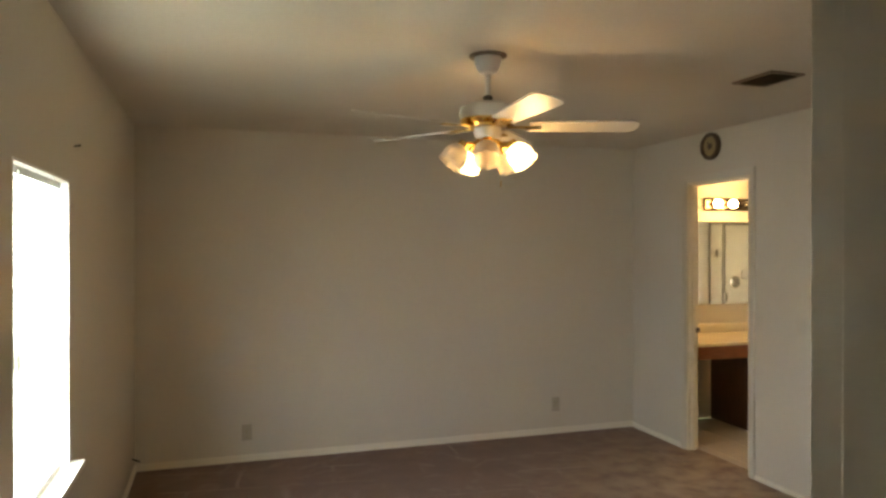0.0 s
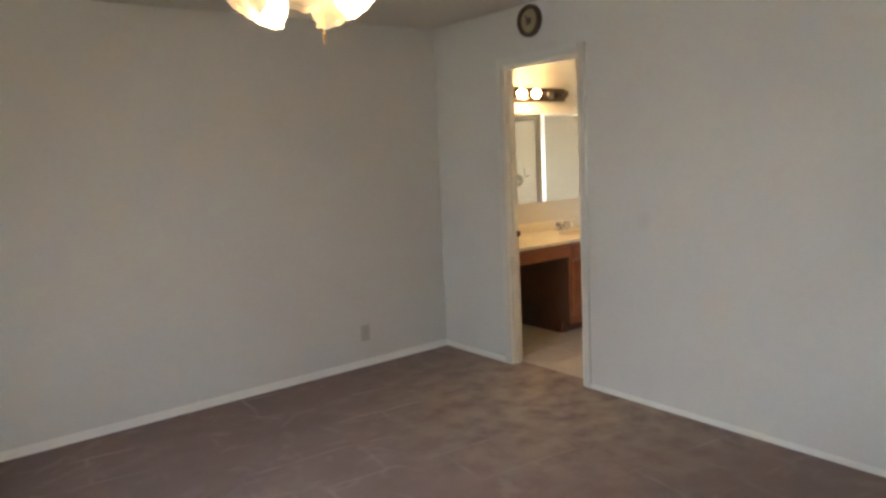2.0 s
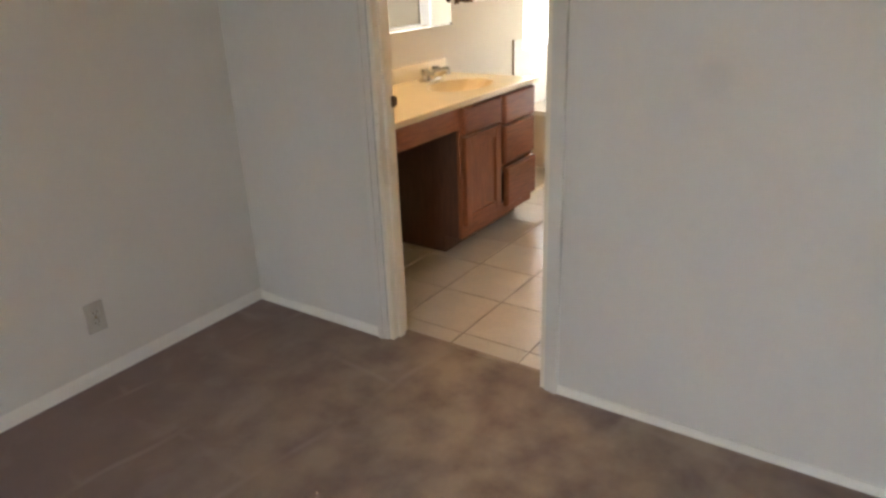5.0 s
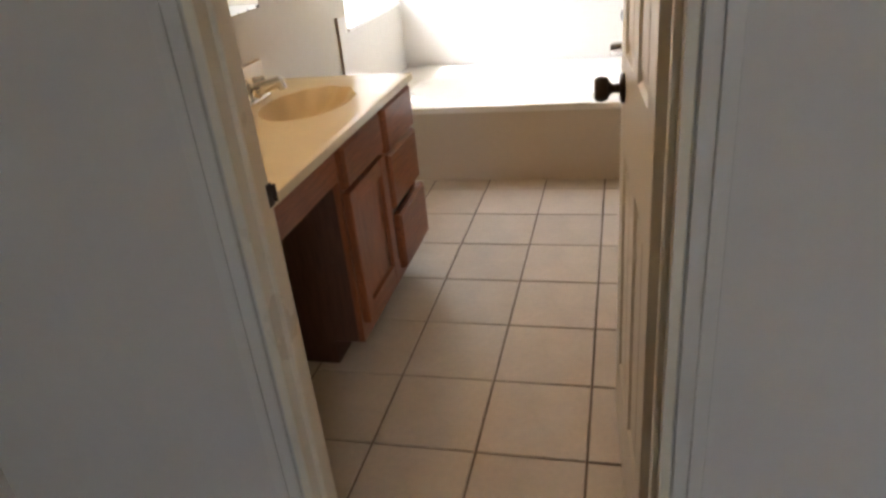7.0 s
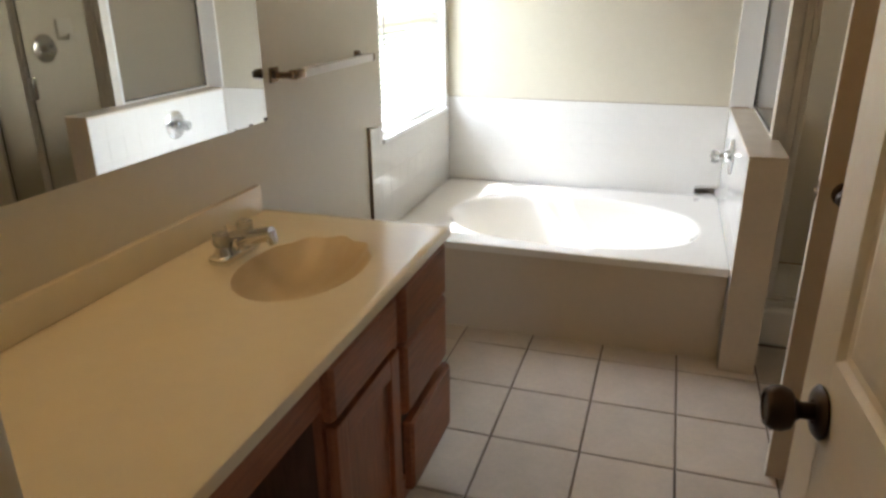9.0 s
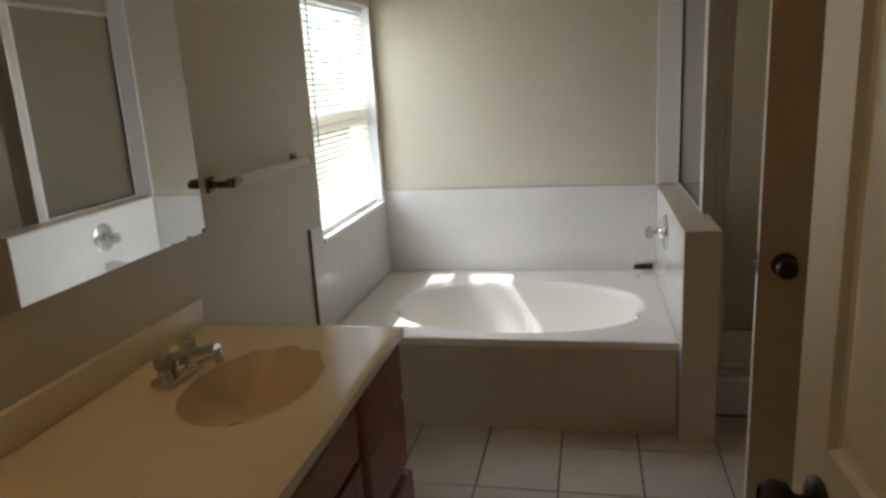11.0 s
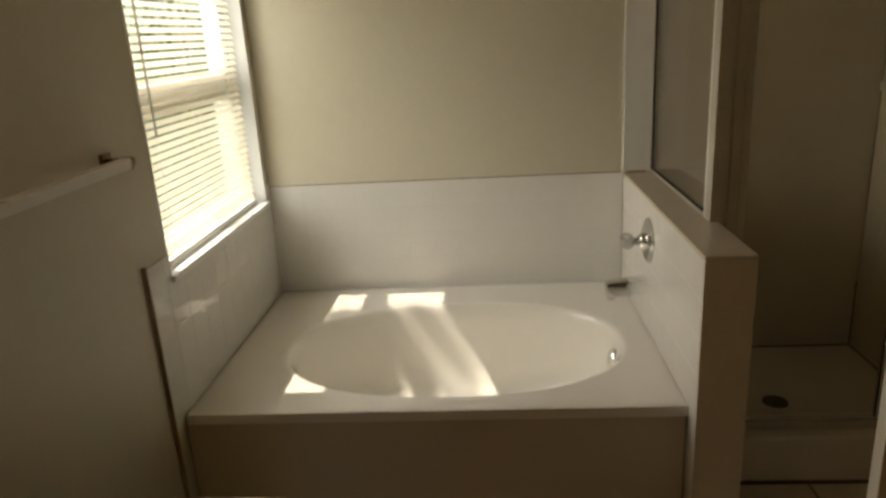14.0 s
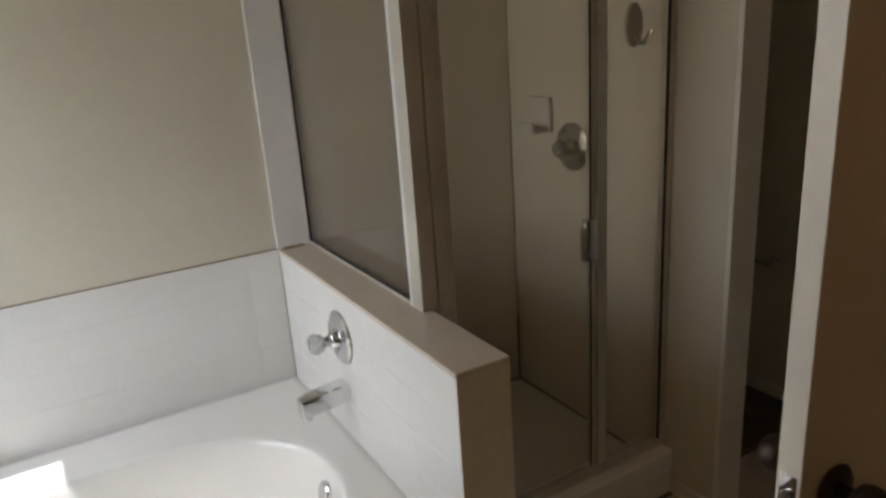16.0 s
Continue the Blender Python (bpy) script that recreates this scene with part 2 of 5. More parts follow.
WHITE_PLASTIC = material("white_plastic", (0.84, 0.82, 0.77), 0.3, vary=0.02, scale=8, grain=60)
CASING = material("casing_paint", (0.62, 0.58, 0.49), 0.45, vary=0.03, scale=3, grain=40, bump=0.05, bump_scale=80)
# Vanity lamp warmth on the jamb is put into this yellower colour.
LAMP_WARM_JAMB = material("jamb_paint_lamp_warm", (0.74, 0.665, 0.505), 0.3, vary=0.04, scale=4, grain=40, bump=0.05, bump_scale=60)
CARPET = carpet_material()
TILE = material("floor_tile", (0.60, 0.52, 0.425), 0.38, vary=0.09, scale=7, grain=70, bump=0.06, bump_scale=40, per_object=0.04)
GROUT = material("floor_grout", (0.18, 0.13, 0.095), 0.9, vary=0.25, scale=9, grain=120, bump=0.4)
WALL_TILE = material("wall_tile", (0.77, 0.75, 0.70), 0.07, vary=0.02, scale=3, grain=30, bump=0.03, bump_scale=25, per_object=0.006)
WALL_GROUT = material("wall_grout", (0.76, 0.74, 0.69), 0.3, vary=0.1, scale=8, grain=100)
SHOWER_TILE = material("shower_tile", (0.77, 0.735, 0.64), 0.16, vary=0.05, scale=4, grain=40, bump=0.03, bump_scale=25, per_object=0.012)
CAP = material("pony_cap_stone", (0.66, 0.575, 0.455), 0.18, vary=0.06, scale=6, grain=50)
ACRYLIC = material("tub_acrylic", (0.84, 0.81, 0.745), 0.12, vary=0.015, scale=2, grain=20, coat=0.3)
APRON = material("apron_panel", (0.62, 0.54, 0.42), 0.4, vary=0.03, scale=2, grain=40, bump=0.05)
MARBLE = material("counter_marble", (0.78, 0.69, 0.50), 0.18, vary=0.03, scale=3, grain=25)
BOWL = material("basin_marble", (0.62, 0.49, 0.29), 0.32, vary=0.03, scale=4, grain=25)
WOOD = wood_material("cabinet_wood", (0.27, 0.088, 0.033), 0.36, (7, 7, 0.7))
WOOD_FLAT = wood_material("cabinet_wood_across", (0.27, 0.088, 0.033), 0.36, (0.7, 7, 7))
# The cabinet wood again, with the shade on sides and insides put into its colour.
SHADED_WOOD = wood_material("cabinet_wood_shaded", (0.10, 0.042, 0.022), 0.5, (7, 7, 0.7))
CHROME = material("chrome", (0.72, 0.72, 0.72), 0.1, 1.0, vary=0.04, scale=12, grain=80)
ALUMINIUM = material("shower_frame_metal", (0.62, 0.58, 0.50), 0.42, 0.55, vary=0.12, scale=9, grain=120)
SMOKED = material("smoked_mirror_metal", (0.20, 0.135, 0.08), 0.11, 1.0, vary=0.1, scale=9, grain=90)
BRONZE = material("bronze_knob", (0.055, 0.038, 0.028), 0.37, 0.7, vary=0.15, scale=20, grain=120)
BRASS = material("brass", (0.75, 0.50, 0.16), 0.16, 1.0, vary=0.06, scale=12, grain=90)
WHITE_METAL = material("white_enamel", (0.72, 0.70, 0.64), 0.37, vary=0.03, scale=8, grain=60)
DUSTY_BLADE = material("fan_blade_white", (0.66, 0.62, 0.54), 0.4, vary=0.05, scale=9, grain=60)
VINYL = material("window_vinyl", (0.78, 0.78, 0.76), 0.38, vary=0.03, scale=6, grain=60)
PLASTIC = material("ivory_plastic", (0.44, 0.40, 0.315), 0.38, vary=0.03, scale=14, grain=90)
DARK = material("dark_slot", (0.03, 0.026, 0.022), 0.6, vary=0.2, scale=20, grain=90)
DIRTY = material("dirty_vent_metal", (0.19, 0.14, 0.095), 0.6, 0.2, vary=0.3, scale=16, grain=110)
CLOCK_RIM = material("clock_rim_wood", (0.075, 0.045, 0.022), 0.4, vary=0.2, scale=14, grain=90)
CLOCK_FACE = material("clock_face_tan", (0.30, 0.225, 0.11), 0.5, vary=0.15, scale=16, grain=90)
RUBBER = material("black_seal", (0.02, 0.018, 0.016), 0.7, vary=0.2, scale=30, grain=120)
# Brown of the stained caulk, and of the drawn shadow line over the tub tiles.
CAULK_AND_SHADOW = material("stained_caulk_and_shadow", (0.26, 0.18, 0.11), 0.8, vary=0.4, scale=30, grain=90)
MIRROR = material("mirror_silver", (0.86, 0.88, 0.87), 0.015, 1.0, vary=0.004, scale=2, grain=10)
PANE = glass_material("window_glass", (0.95, 0.97, 0.96))
SHOWER_GLASS = glass_material("shower_glass", (0.93, 0.905, 0.85), 0.02, 0.04)
CLEAR = glass_material("clear_plastic", (0.80, 0.81, 0.81), 0.06, 0.32)
SLAT = shade_material("blind_slat_vinyl", (0.83, 0.77, 0.63), 0.02, split=0.6)
FROST = shade_material("frosted_glass", (0.62, 0.56, 0.46), 0.12)
FROST_LIT = shade_material("frosted_glass_lit", (0.9, 0.82, 0.66), 0.30, 1.3)
BULB_ON = glow_material("lit_bulb", (1.0, 0.66, 0.30), 6.0)
BULB_OFF = glass_material("unlit_bulb", (0.45, 0.42, 0.36), 0.08, 0.03)
GRASS = material("lawn", (0.07, 0.10, 0.035), 0.95, vary=0.3, scale=0.4, grain=20)
BARK = material("bark", (0.10, 0.075, 0.05), 0.95, vary=0.3, scale=6, grain=40, bump=0.8, bump_scale=20)
LEAF = material("leaf", (0.055, 0.095, 0.03), 0.6, vary=0.3, scale=3, grain=20)


# ---- building helpers ----
def box(bm, x0, x1, y0, y1, z0, z1, bevel=0.0, turn=None):
    m = Matrix.Translation(((x0 + x1) / 2, (y0 + y1) / 2, (z0 + z1) / 2)) @ Matrix.Diagonal((x1 - x0, y1 - y0, z1 - z0, 1))
    vs = bmesh.ops.create_cube(bm, size=1, matrix=m)["verts"]
    if bevel:
        es = list({e for v in vs for e in v.link_edges})
        vs = bmesh.ops.bevel(bm, geom=es, offset=bevel, segments=2, affect="EDGES", profile=0.6)["verts"]
    if turn is not None:
        bmesh.ops.transform(bm, matrix=turn, verts=vs)
    return bm


def boxed(*a, **k):
    return box(bmesh.new(), *a, **k)


def rod(bm, a, b, r, r2=None, seg=16):
    a, b = Vector(a), Vector(b)
    d = b - a
    m = Matrix.Translation((a + b) / 2) @ d.to_track_quat("Z", "Y").to_matrix().to_4x4()
    bmesh.ops.create_cone(bm, cap_ends=True, segments=seg, radius1=r, radius2=r if r2 is None else r2, depth=d.length, matrix=m)
    return bm


def lathe(bm, profile, m, seg=24, wave=0.0, waves=0):
    """Turns (radius, height) pairs about z, placed by m; wave scallops the last rings."""
    rings = []
    for k, (r, h) in enumerate(profile):
        ring = []
        for i in range(seg):
            a = 2 * math.pi * i / seg
            rr = r * (1 + wave * (k / (len(profile) - 1)) ** 2 * math.cos(waves * a))
            ring.append(bm.verts.new(m @ Vector((rr * math.cos(a), rr * math.sin(a), h))))
        rings.append(ring)
    for p, q in zip(rings, rings[1:]):
        for i in range(seg):
            bm.faces.new((p[i], p[(i + 1) % seg], q[(i + 1) % seg], q[i]))
    for ring in (rings[0], rings[-1]):
        if (ring[0].co - ring[seg // 2].co).length < 0.012:
            bm.faces.new(ring)
    return bm


def aim(at, direction):
    return Matrix.Translation(at) @ Vector(direction).to_track_quat("Z", "Y").to_matrix().to_4x4()


def finish(name, bm, mat, smooth=False):
    bmesh.ops.recalc_face_normals(bm, faces=bm.faces)
    me = bpy.data.meshes.new(name)
    bm.to_mesh(me)
    bm.free()
    me.materials.append(mat)
    if smooth:
        me.shade_smooth()
        me.set_sharp_from_angle(angle=radians(38))
    return me


BASES = {}


def thing(name, at, label, category, group="", kind=""):
    ob = new(name)
    ob.empty_display_size = 0.1
    ob.location = at
    BASES[ob.name] = Vector(at)
    return tagged(ob, label, category, group, kind)


def part(name, bm, mat, parent, label="", smooth=False):
    """Links a bmesh, drawn in the place's own metres, as one mesh under a thing or a part."""
    base = BASES[parent.name]
    bmesh.ops.translate(bm, vec=-base, verts=bm.verts)
    ob = new(name, finish(name, bm, mat, smooth))
    ob.parent = parent
    BASES[ob.name] = base
    return tagged(ob, label)


def setting(name, bm, mat, label, category, smooth=False):
    return tagged(new(name, finish(name, bm, mat, smooth)), label, category, kind="structure")


def piece(me, parent, at, name):
    ob = new(name, me)
    ob.parent = parent
    ob.location = at
    return ob


def wall_bm(x0, x1, y0, y1, z0, z1, along, openings=()):
    """A wall as solid blocks round its openings (a0, a1, low, high) along x or y."""
    bm = bmesh.new()
    a0, a1 = (x0, x1) if along == "x" else (y0, y1)
    def block(p, q, low, high):
        if q - p > 1e-4 and high - low > 1e-4:
            if along == "x":
                box(bm, p, q, y0, y1, low, high)
            else:
                box(bm, x0, x1, p, q, low, high)
    at = a0
    for p, q, low, high in sorted(openings):
        block(at, p, z0, z1)
        block(p, q, z0, low)
        block(p, q, high, z1)
        at = q
    block(at, a1, z0, z1)
    return bm


# ---- structure ----
H = 2.421
W_X, S_Y, N_Y, P_X0, P_X1 = -1.11, 2.585, 7.485, 2.896, 2.985
BN_Y, E_X, BS_Y = 7.52, 6.42, 5.12
DOOR_Y0, DOOR_Y1, DOOR_H = 6.072, 6.744, 2.065
BW_X0, BW_X1, BW_Z0, BW_Z1 = 5.465, 6.375, 0.80, 1.82
WW_Y0, WW_Y1, WW_Z0, WW_Z1 = 4.46, 5.24, 0.72, 1.83
TUB_X, TUB_Z, PONY_Y0, PONY_Y1, PONY_Z, PONY_X = 5.40, 0.40, 5.945, 6.075, 0.855, 5.322
SHOWER_X = 5.655

setting("wall_west", wall_bm(W_X - 0.15, W_X, S_Y - 0.125, N_Y + 0.16, 0, H, "y", [(WW_Y0, WW_Y1, WW_Z0, WW_Z1)]), PAINT, "cream painted bedroom wall with a window", "wall")
setting("wall_north", wall_bm(W_X, P_X1, N_Y, N_Y + 0.16, 0, H, "x"), PAINT, "plain cream painted bedroom wall with two outlets", "wall")
setting("wall_south", wall_bm(W_X, P_X1, S_Y - 0.125, S_Y, 0, H, "x", [(-0.92, -0.142, 0, 2.06)]), PAINT, "cream painted bedroom wall with the entry opening", "wall")
setting("wall_partition", wall_bm(P_X0, P_X1, S_Y, N_Y, 0, H, "y", [(DOOR_Y0, DOOR_Y1, 0, DOOR_H)]), SMUDGED, "cream painted wall between bedroom and bathroom", "wall")
setting("wall_hall_left", boxed(-1.26, -1.16, 0.6, S_Y - 0.125, 0, H), PAINT, "cream painted hall wall", "wall")
setting("wall_hall_right", boxed(0.55, 0.65, 0.6, S_Y - 0.125, 0, H), PAINT, "cream painted hall wall", "wall")
setting("wall_hall_end", boxed(-1.16, 0.55, 0.6, 0.7, 0, H), PAINT, "cream painted hall end wall", "wall")
setting("wall_bath_north", wall_bm(P_X1, E_X, BN_Y, BN_Y + 0.15, 0, H, "x", [(BW_X0, BW_X1, BW_Z0, BW_Z1)]), BATH_PAINT, "off-white bathroom wall with mirror and window", "wall")
setting("wall_bath_east", boxed(E_X, E_X + 0.14, 4.20, BN_Y + 0.15, 0, H), BATH_PAINT, "off-white bathroom wall behind the tub", "wall")
setting("wall_bath_south", wall_bm(P_X1, E_X, BS_Y - 0.11, BS_Y, 0, H, "x", [(4.60, 5.445, 0, 2.06)]), BATH_PAINT, "off-white bathroom wall with the toilet room doorway", "wall")
setting("wall_toilet_south", boxed(3.9, E_X, 4.20, 4.33, 0, H), BATH_PAINT, "off-white toilet room wall in shade", "wall")
setting("wall_toilet_west", boxed(3.9, 4.02, 4.33, BS_Y - 0.11, 0, H), BATH_PAINT, "off-white toilet room wall", "wall")
setting("floor_bedroom", box(boxed(W_X - 0.15, 2.975, S_Y - 0.125, N_Y + 0.02, -0.08, 0), W_X - 0.15, 0.65, 0.6, S_Y - 0.125, -0.08, 0), CARPET, "worn mauve-brown carpet with pale creases", "carpet")
setting("ceiling_bedroom", boxed(W_X - 0.15, P_X1, 0.6, N_Y + 0.16, H, H + 0.1), CEILING, "cream sprayed-texture bedroom ceiling", "ceiling")
setting("ceiling_bath", boxed(P_X1, E_X + 0.14, 4.20, BN_Y + 0.15, H, H + 0.1), CEILING, "cream textured bathroom ceiling", "ceiling")


def baseboard(bm, a, b, inward, h=0.05, t=0.011):
    """A skirting from a to b, with a thinner rounded top lip, standing off the wall on the inward side."""
    a, b, n = Vector((*a, 0)), Vector((*b, 0)), Vector((*inward, 0))
    for lo, hi, tt in ((0.0, h * 0.72, t), (h * 0.72, h * 0.9, t * 0.75), (h * 0.9, h, t * 0.45)):
        p, q = a, b + n * tt
        box(bm, min(p.x, q.x), max(p.x, q.x), min(p.y, q.y), max(p.y, q.y), lo, hi)
    return bm


bm = bmesh.new()
baseboard(bm, (W_X + 0.012, N_Y), (P_X0, N_Y), (0, -1))
setting("baseboard_north", bm, TRIM, "white painted baseboard over carpet", "baseboard")
bm = bmesh.new()
baseboard(bm, (P_X0, DOOR_Y1 + 0.052), (P_X0, N_Y - 0.012), (-1, 0), 0.038)
baseboard(bm, (P_X0, S_Y), (P_X0, DOOR_Y0 - 0.052), (-1, 0), 0.030)
setting("baseboard_east", bm, TRIM, "white painted baseboard over carpet", "baseboard")
bm = bmesh.new()
baseboard(bm, (W_X, S_Y), (W_X, N_Y), (1, 0))
setting("baseboard_west", bm, TRIM, "white painted baseboard over carpet", "baseboard")
bm = bmesh.new()
baseboard(bm, (5.435, BS_Y), (5.63, BS_Y), (0, 1))
baseboard(bm, (4.02, 4.33), (E_X, 4.33), (0, 1))
baseboard(bm, (E_X, 4.342), (E_X, BS_Y - 0.11), (-1, 0))
baseboard(bm, (P_X1, BS_Y), (4.54, BS_Y), (0, 1))
baseboard(bm, (P_X1, 6.77), (P_X1, BN_Y), (1, 0))
setting("baseboard_bath", bm, TRIM, "cream painted bathroom baseboard over tile", "baseboard")

# bath door frame: casing on both sides, jamb, stop and strike plate
frame_1 = thing("door_frame_1", (P_X0, DOOR_Y0, 0), "cream painted door casing with stepped profile", "door frame", kind="structure")


def casing(parent, face, out, y0, y1, top, w=0.05, mat=TRIM):
    """Three stepped boards round an opening in a wall across x; out is -1 or 1."""
    for a, b, lo, hi in ((y0 - w, y0 - 0.004, 0, top + w), (y1 + 0.004, y1 + w, 0, top + w), (y0 - 0.004, y1 + 0.004, top + 0.004, top + w)):
        bm = bmesh.new()
        x1 = face + out * 0.011
        box(bm, min(face, x1), max(face, x1), a, b, lo, hi, 0.002)
        x2 = face + out * 0.017
        if hi - lo > 1:
            m0, m1 = (a, a + w * 0.45) if a < y0 - 0.01 else (b - w * 0.45, b)
            box(bm, min(x1, x2), max(x1, x2), m0, m1, lo, hi, 0.002)
        else:
            box(bm, min(x1, x2), max(x1, x2), a, b, hi - w * 0.45, hi, 0.002)
        part("casing", bm, mat, parent)


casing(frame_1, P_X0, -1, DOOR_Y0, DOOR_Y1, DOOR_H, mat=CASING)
casing(frame_1, P_X1, 1, DOOR_Y0, DOOR_Y1, DOOR_H)
JT = 0.016
part("jamb", boxed(P_X0 - 0.002, P_X1 + 0.002, DOOR_Y0 - 0.001, DOOR_Y0 + JT, 0, DOOR_H, 0.0015), LAMP_WARM_JAMB, frame_1)
part("jamb", boxed(P_X0 - 0.002, P_X1 + 0.002, DOOR_Y1 - JT, DOOR_Y1 + 0.001, 0, DOOR_H, 0.0015), LAMP_WARM_JAMB, frame_1)
part("jamb", boxed(P_X0 - 0.002, P_X1 + 0.002, DOOR_Y0 + JT, DOOR_Y1 - JT, DOOR_H - JT, DOOR_H + 0.001, 0.0015), LAMP_WARM_JAMB, frame_1)
part("door_stop", boxed(P_X0 + 0.030, P_X0 + 0.062, DOOR_Y1 - JT - 0.011, DOOR_Y1 - JT, 0, DOOR_H - JT, 0.002), LAMP_WARM_JAMB, frame_1)
part("door_stop", boxed(P_X0 + 0.030, P_X0 + 0.062, DOOR_Y0 + JT, DOOR_Y0 + JT + 0.011, 0, DOOR_H - JT, 0.002), LAMP_WARM_JAMB, frame_1)
part("door_stop", boxed(P_X0 + 0.030, P_X0 + 0.062, DOOR_Y0 + JT + 0.011, DOOR_Y1 - JT - 0.011, DOOR_H - JT - 0.011, DOOR_H - JT, 0.002), LAMP_WARM_JAMB, frame_1)
bm = boxed(P_X1 - 0.022, P_X1 + 0.006, DOOR_Y1 - JT - 0.003, DOOR_Y1 - JT, 0.905, 0.945, 0.001)
rod(bm, (P_X1 + 0.009, DOOR_Y1 - JT - 0.004, 0.91), (P_X1 + 0.009, DOOR_Y1 - JT - 0.004, 0.94), 0.004)
part("strike_plate", bm, BRONZE, frame_1, "dark bronze strike plate", True)

# entry opening trim, seen at the very start
EX = -0.142
frame_2 = thing("door_frame_2", (EX, S_Y, 0), "white painted bedroom entry jamb and casing", "door frame", kind="structure")
for x0, x1 in ((EX - 0.018, EX + 0.001), (-0.921, -0.902)):
    part("jamb", boxed(x0, x1, S_Y - 0.127, S_Y + 0.002, 0, 2.06, 0.0015), TRIM, frame_2)
part("jamb", boxed(-0.902, EX - 0.018, S_Y - 0.127, S_Y + 0.002, 2.042, 2.061, 0.0015), TRIM, frame_2)
part("door_stop", boxed(EX - 0.030, EX - 0.018, S_Y - 0.068, S_Y - 0.034, 0, 2.042, 0.002), TRIM, frame_2)
part("casing", boxed(EX - 0.004, EX + 0.055, S_Y, S_Y + 0.014, 0, 2.12, 0.003), TRIM, frame_2)
part("casing", boxed(EX - 0.004, EX + 0.055, S_Y - 0.139, S_Y - 0.125, 0, 2.12, 0.003), TRIM, frame_2)
part("casing", boxed(-0.975, -0.916, S_Y, S_Y + 0.014, 0, 2.12, 0.003), TRIM, frame_2)
part("casing", boxed(-0.916, EX - 0.004, S_Y, S_Y + 0.014, 2.06, 2.12, 0.003), TRIM, frame_2)

# toilet room door frame
frame_3 = thing("door_frame_3", (5.445, BS_Y, 0), "cream painted toilet room door frame", "door frame", kind="structure")
part("jamb", boxed(5.430, 5.447, BS_Y - 0.108, BS_Y - 0.001, 0.0, 2.06, 0.0015), TRIM, frame_3)
part("jamb", boxed(4.598, 4.615, BS_Y - 0.108, BS_Y - 0.001, 0.0, 2.06, 0.0015), TRIM, frame_3)
part("jamb", boxed(4.615, 5.430, BS_Y - 0.108, BS_Y - 0.001, 2.045, 2.061, 0.0015), TRIM, frame_3)
part("casing", boxed(4.545, 4.602, BS_Y, BS_Y + 0.014, 0, 2.12, 0.003), TRIM, frame_3)


# ---- windows ----
def window(name, along_x, a0, a1, z0, z1, face, out, label):
    """A single-hung vinyl window set in a wall; out is the side of the outdoors (+1 or -1) across the wall."""
    at = ((a0 + a1) / 2, face, z0) if along_x else (face, (a0 + a1) / 2, z0)
    win = thing(name, at, label, "window", kind="structure")
    def slab(p, q, d0, d1, lo, hi, bevel=0.003):
        d0, d1 = sorted((face + out * d0, face + out * d1))
        return boxed(p, q, d0, d1, lo, hi, bevel) if along_x else boxed(d0, d1, p, q, lo, hi, bevel)
    w = 0.045
    part("window_frame", slab(a0, a0 + w, 0.075, 0.14, z0, z1), VINYL, win)
    part("window_frame", slab(a1 - w, a1, 0.075, 0.14, z0, z1), VINYL, win)
    part("window_frame", slab(a0 + w, a1 - w, 0.075, 0.14, z0, z0 + w), VINYL, win)
    part("window_frame", slab(a0 + w, a1 - w, 0.075, 0.14, z1 - w, z1), VINYL, win)
    mid = z0 + (z1 - z0) * 0.465
    part("meeting_rail", slab(a0 + w, a1 - w, 0.085, 0.125, mid - 0.045, mid + 0.045), VINYL, win)
    for lo, hi in ((z0 + w, mid - 0.045), (mid + 0.045, z1 - w)):
        p = part("pane", slab(a0 + w, a1 - w, 0.104, 0.108, lo, hi, 0), PANE, win)
        p.visible_shadow = False
    # plastered reveal in the wall's thickness
    part("window_liner", slab(a1 - 0.008, a1 + 0.002, -0.002, 0.075, z0, z1, 0.001), VINYL, win)
    part("window_liner", slab(a0 - 0.002, a0 + 0.008, -0.002, 0.075, z0, z1, 0.001), VINYL, win)
    part("window_liner", slab(a0 + 0.008, a1 - 0.008, -0.002, 0.075, z1 - 0.008, z1 + 0.002, 0.001), VINYL, win)
    return win, slab


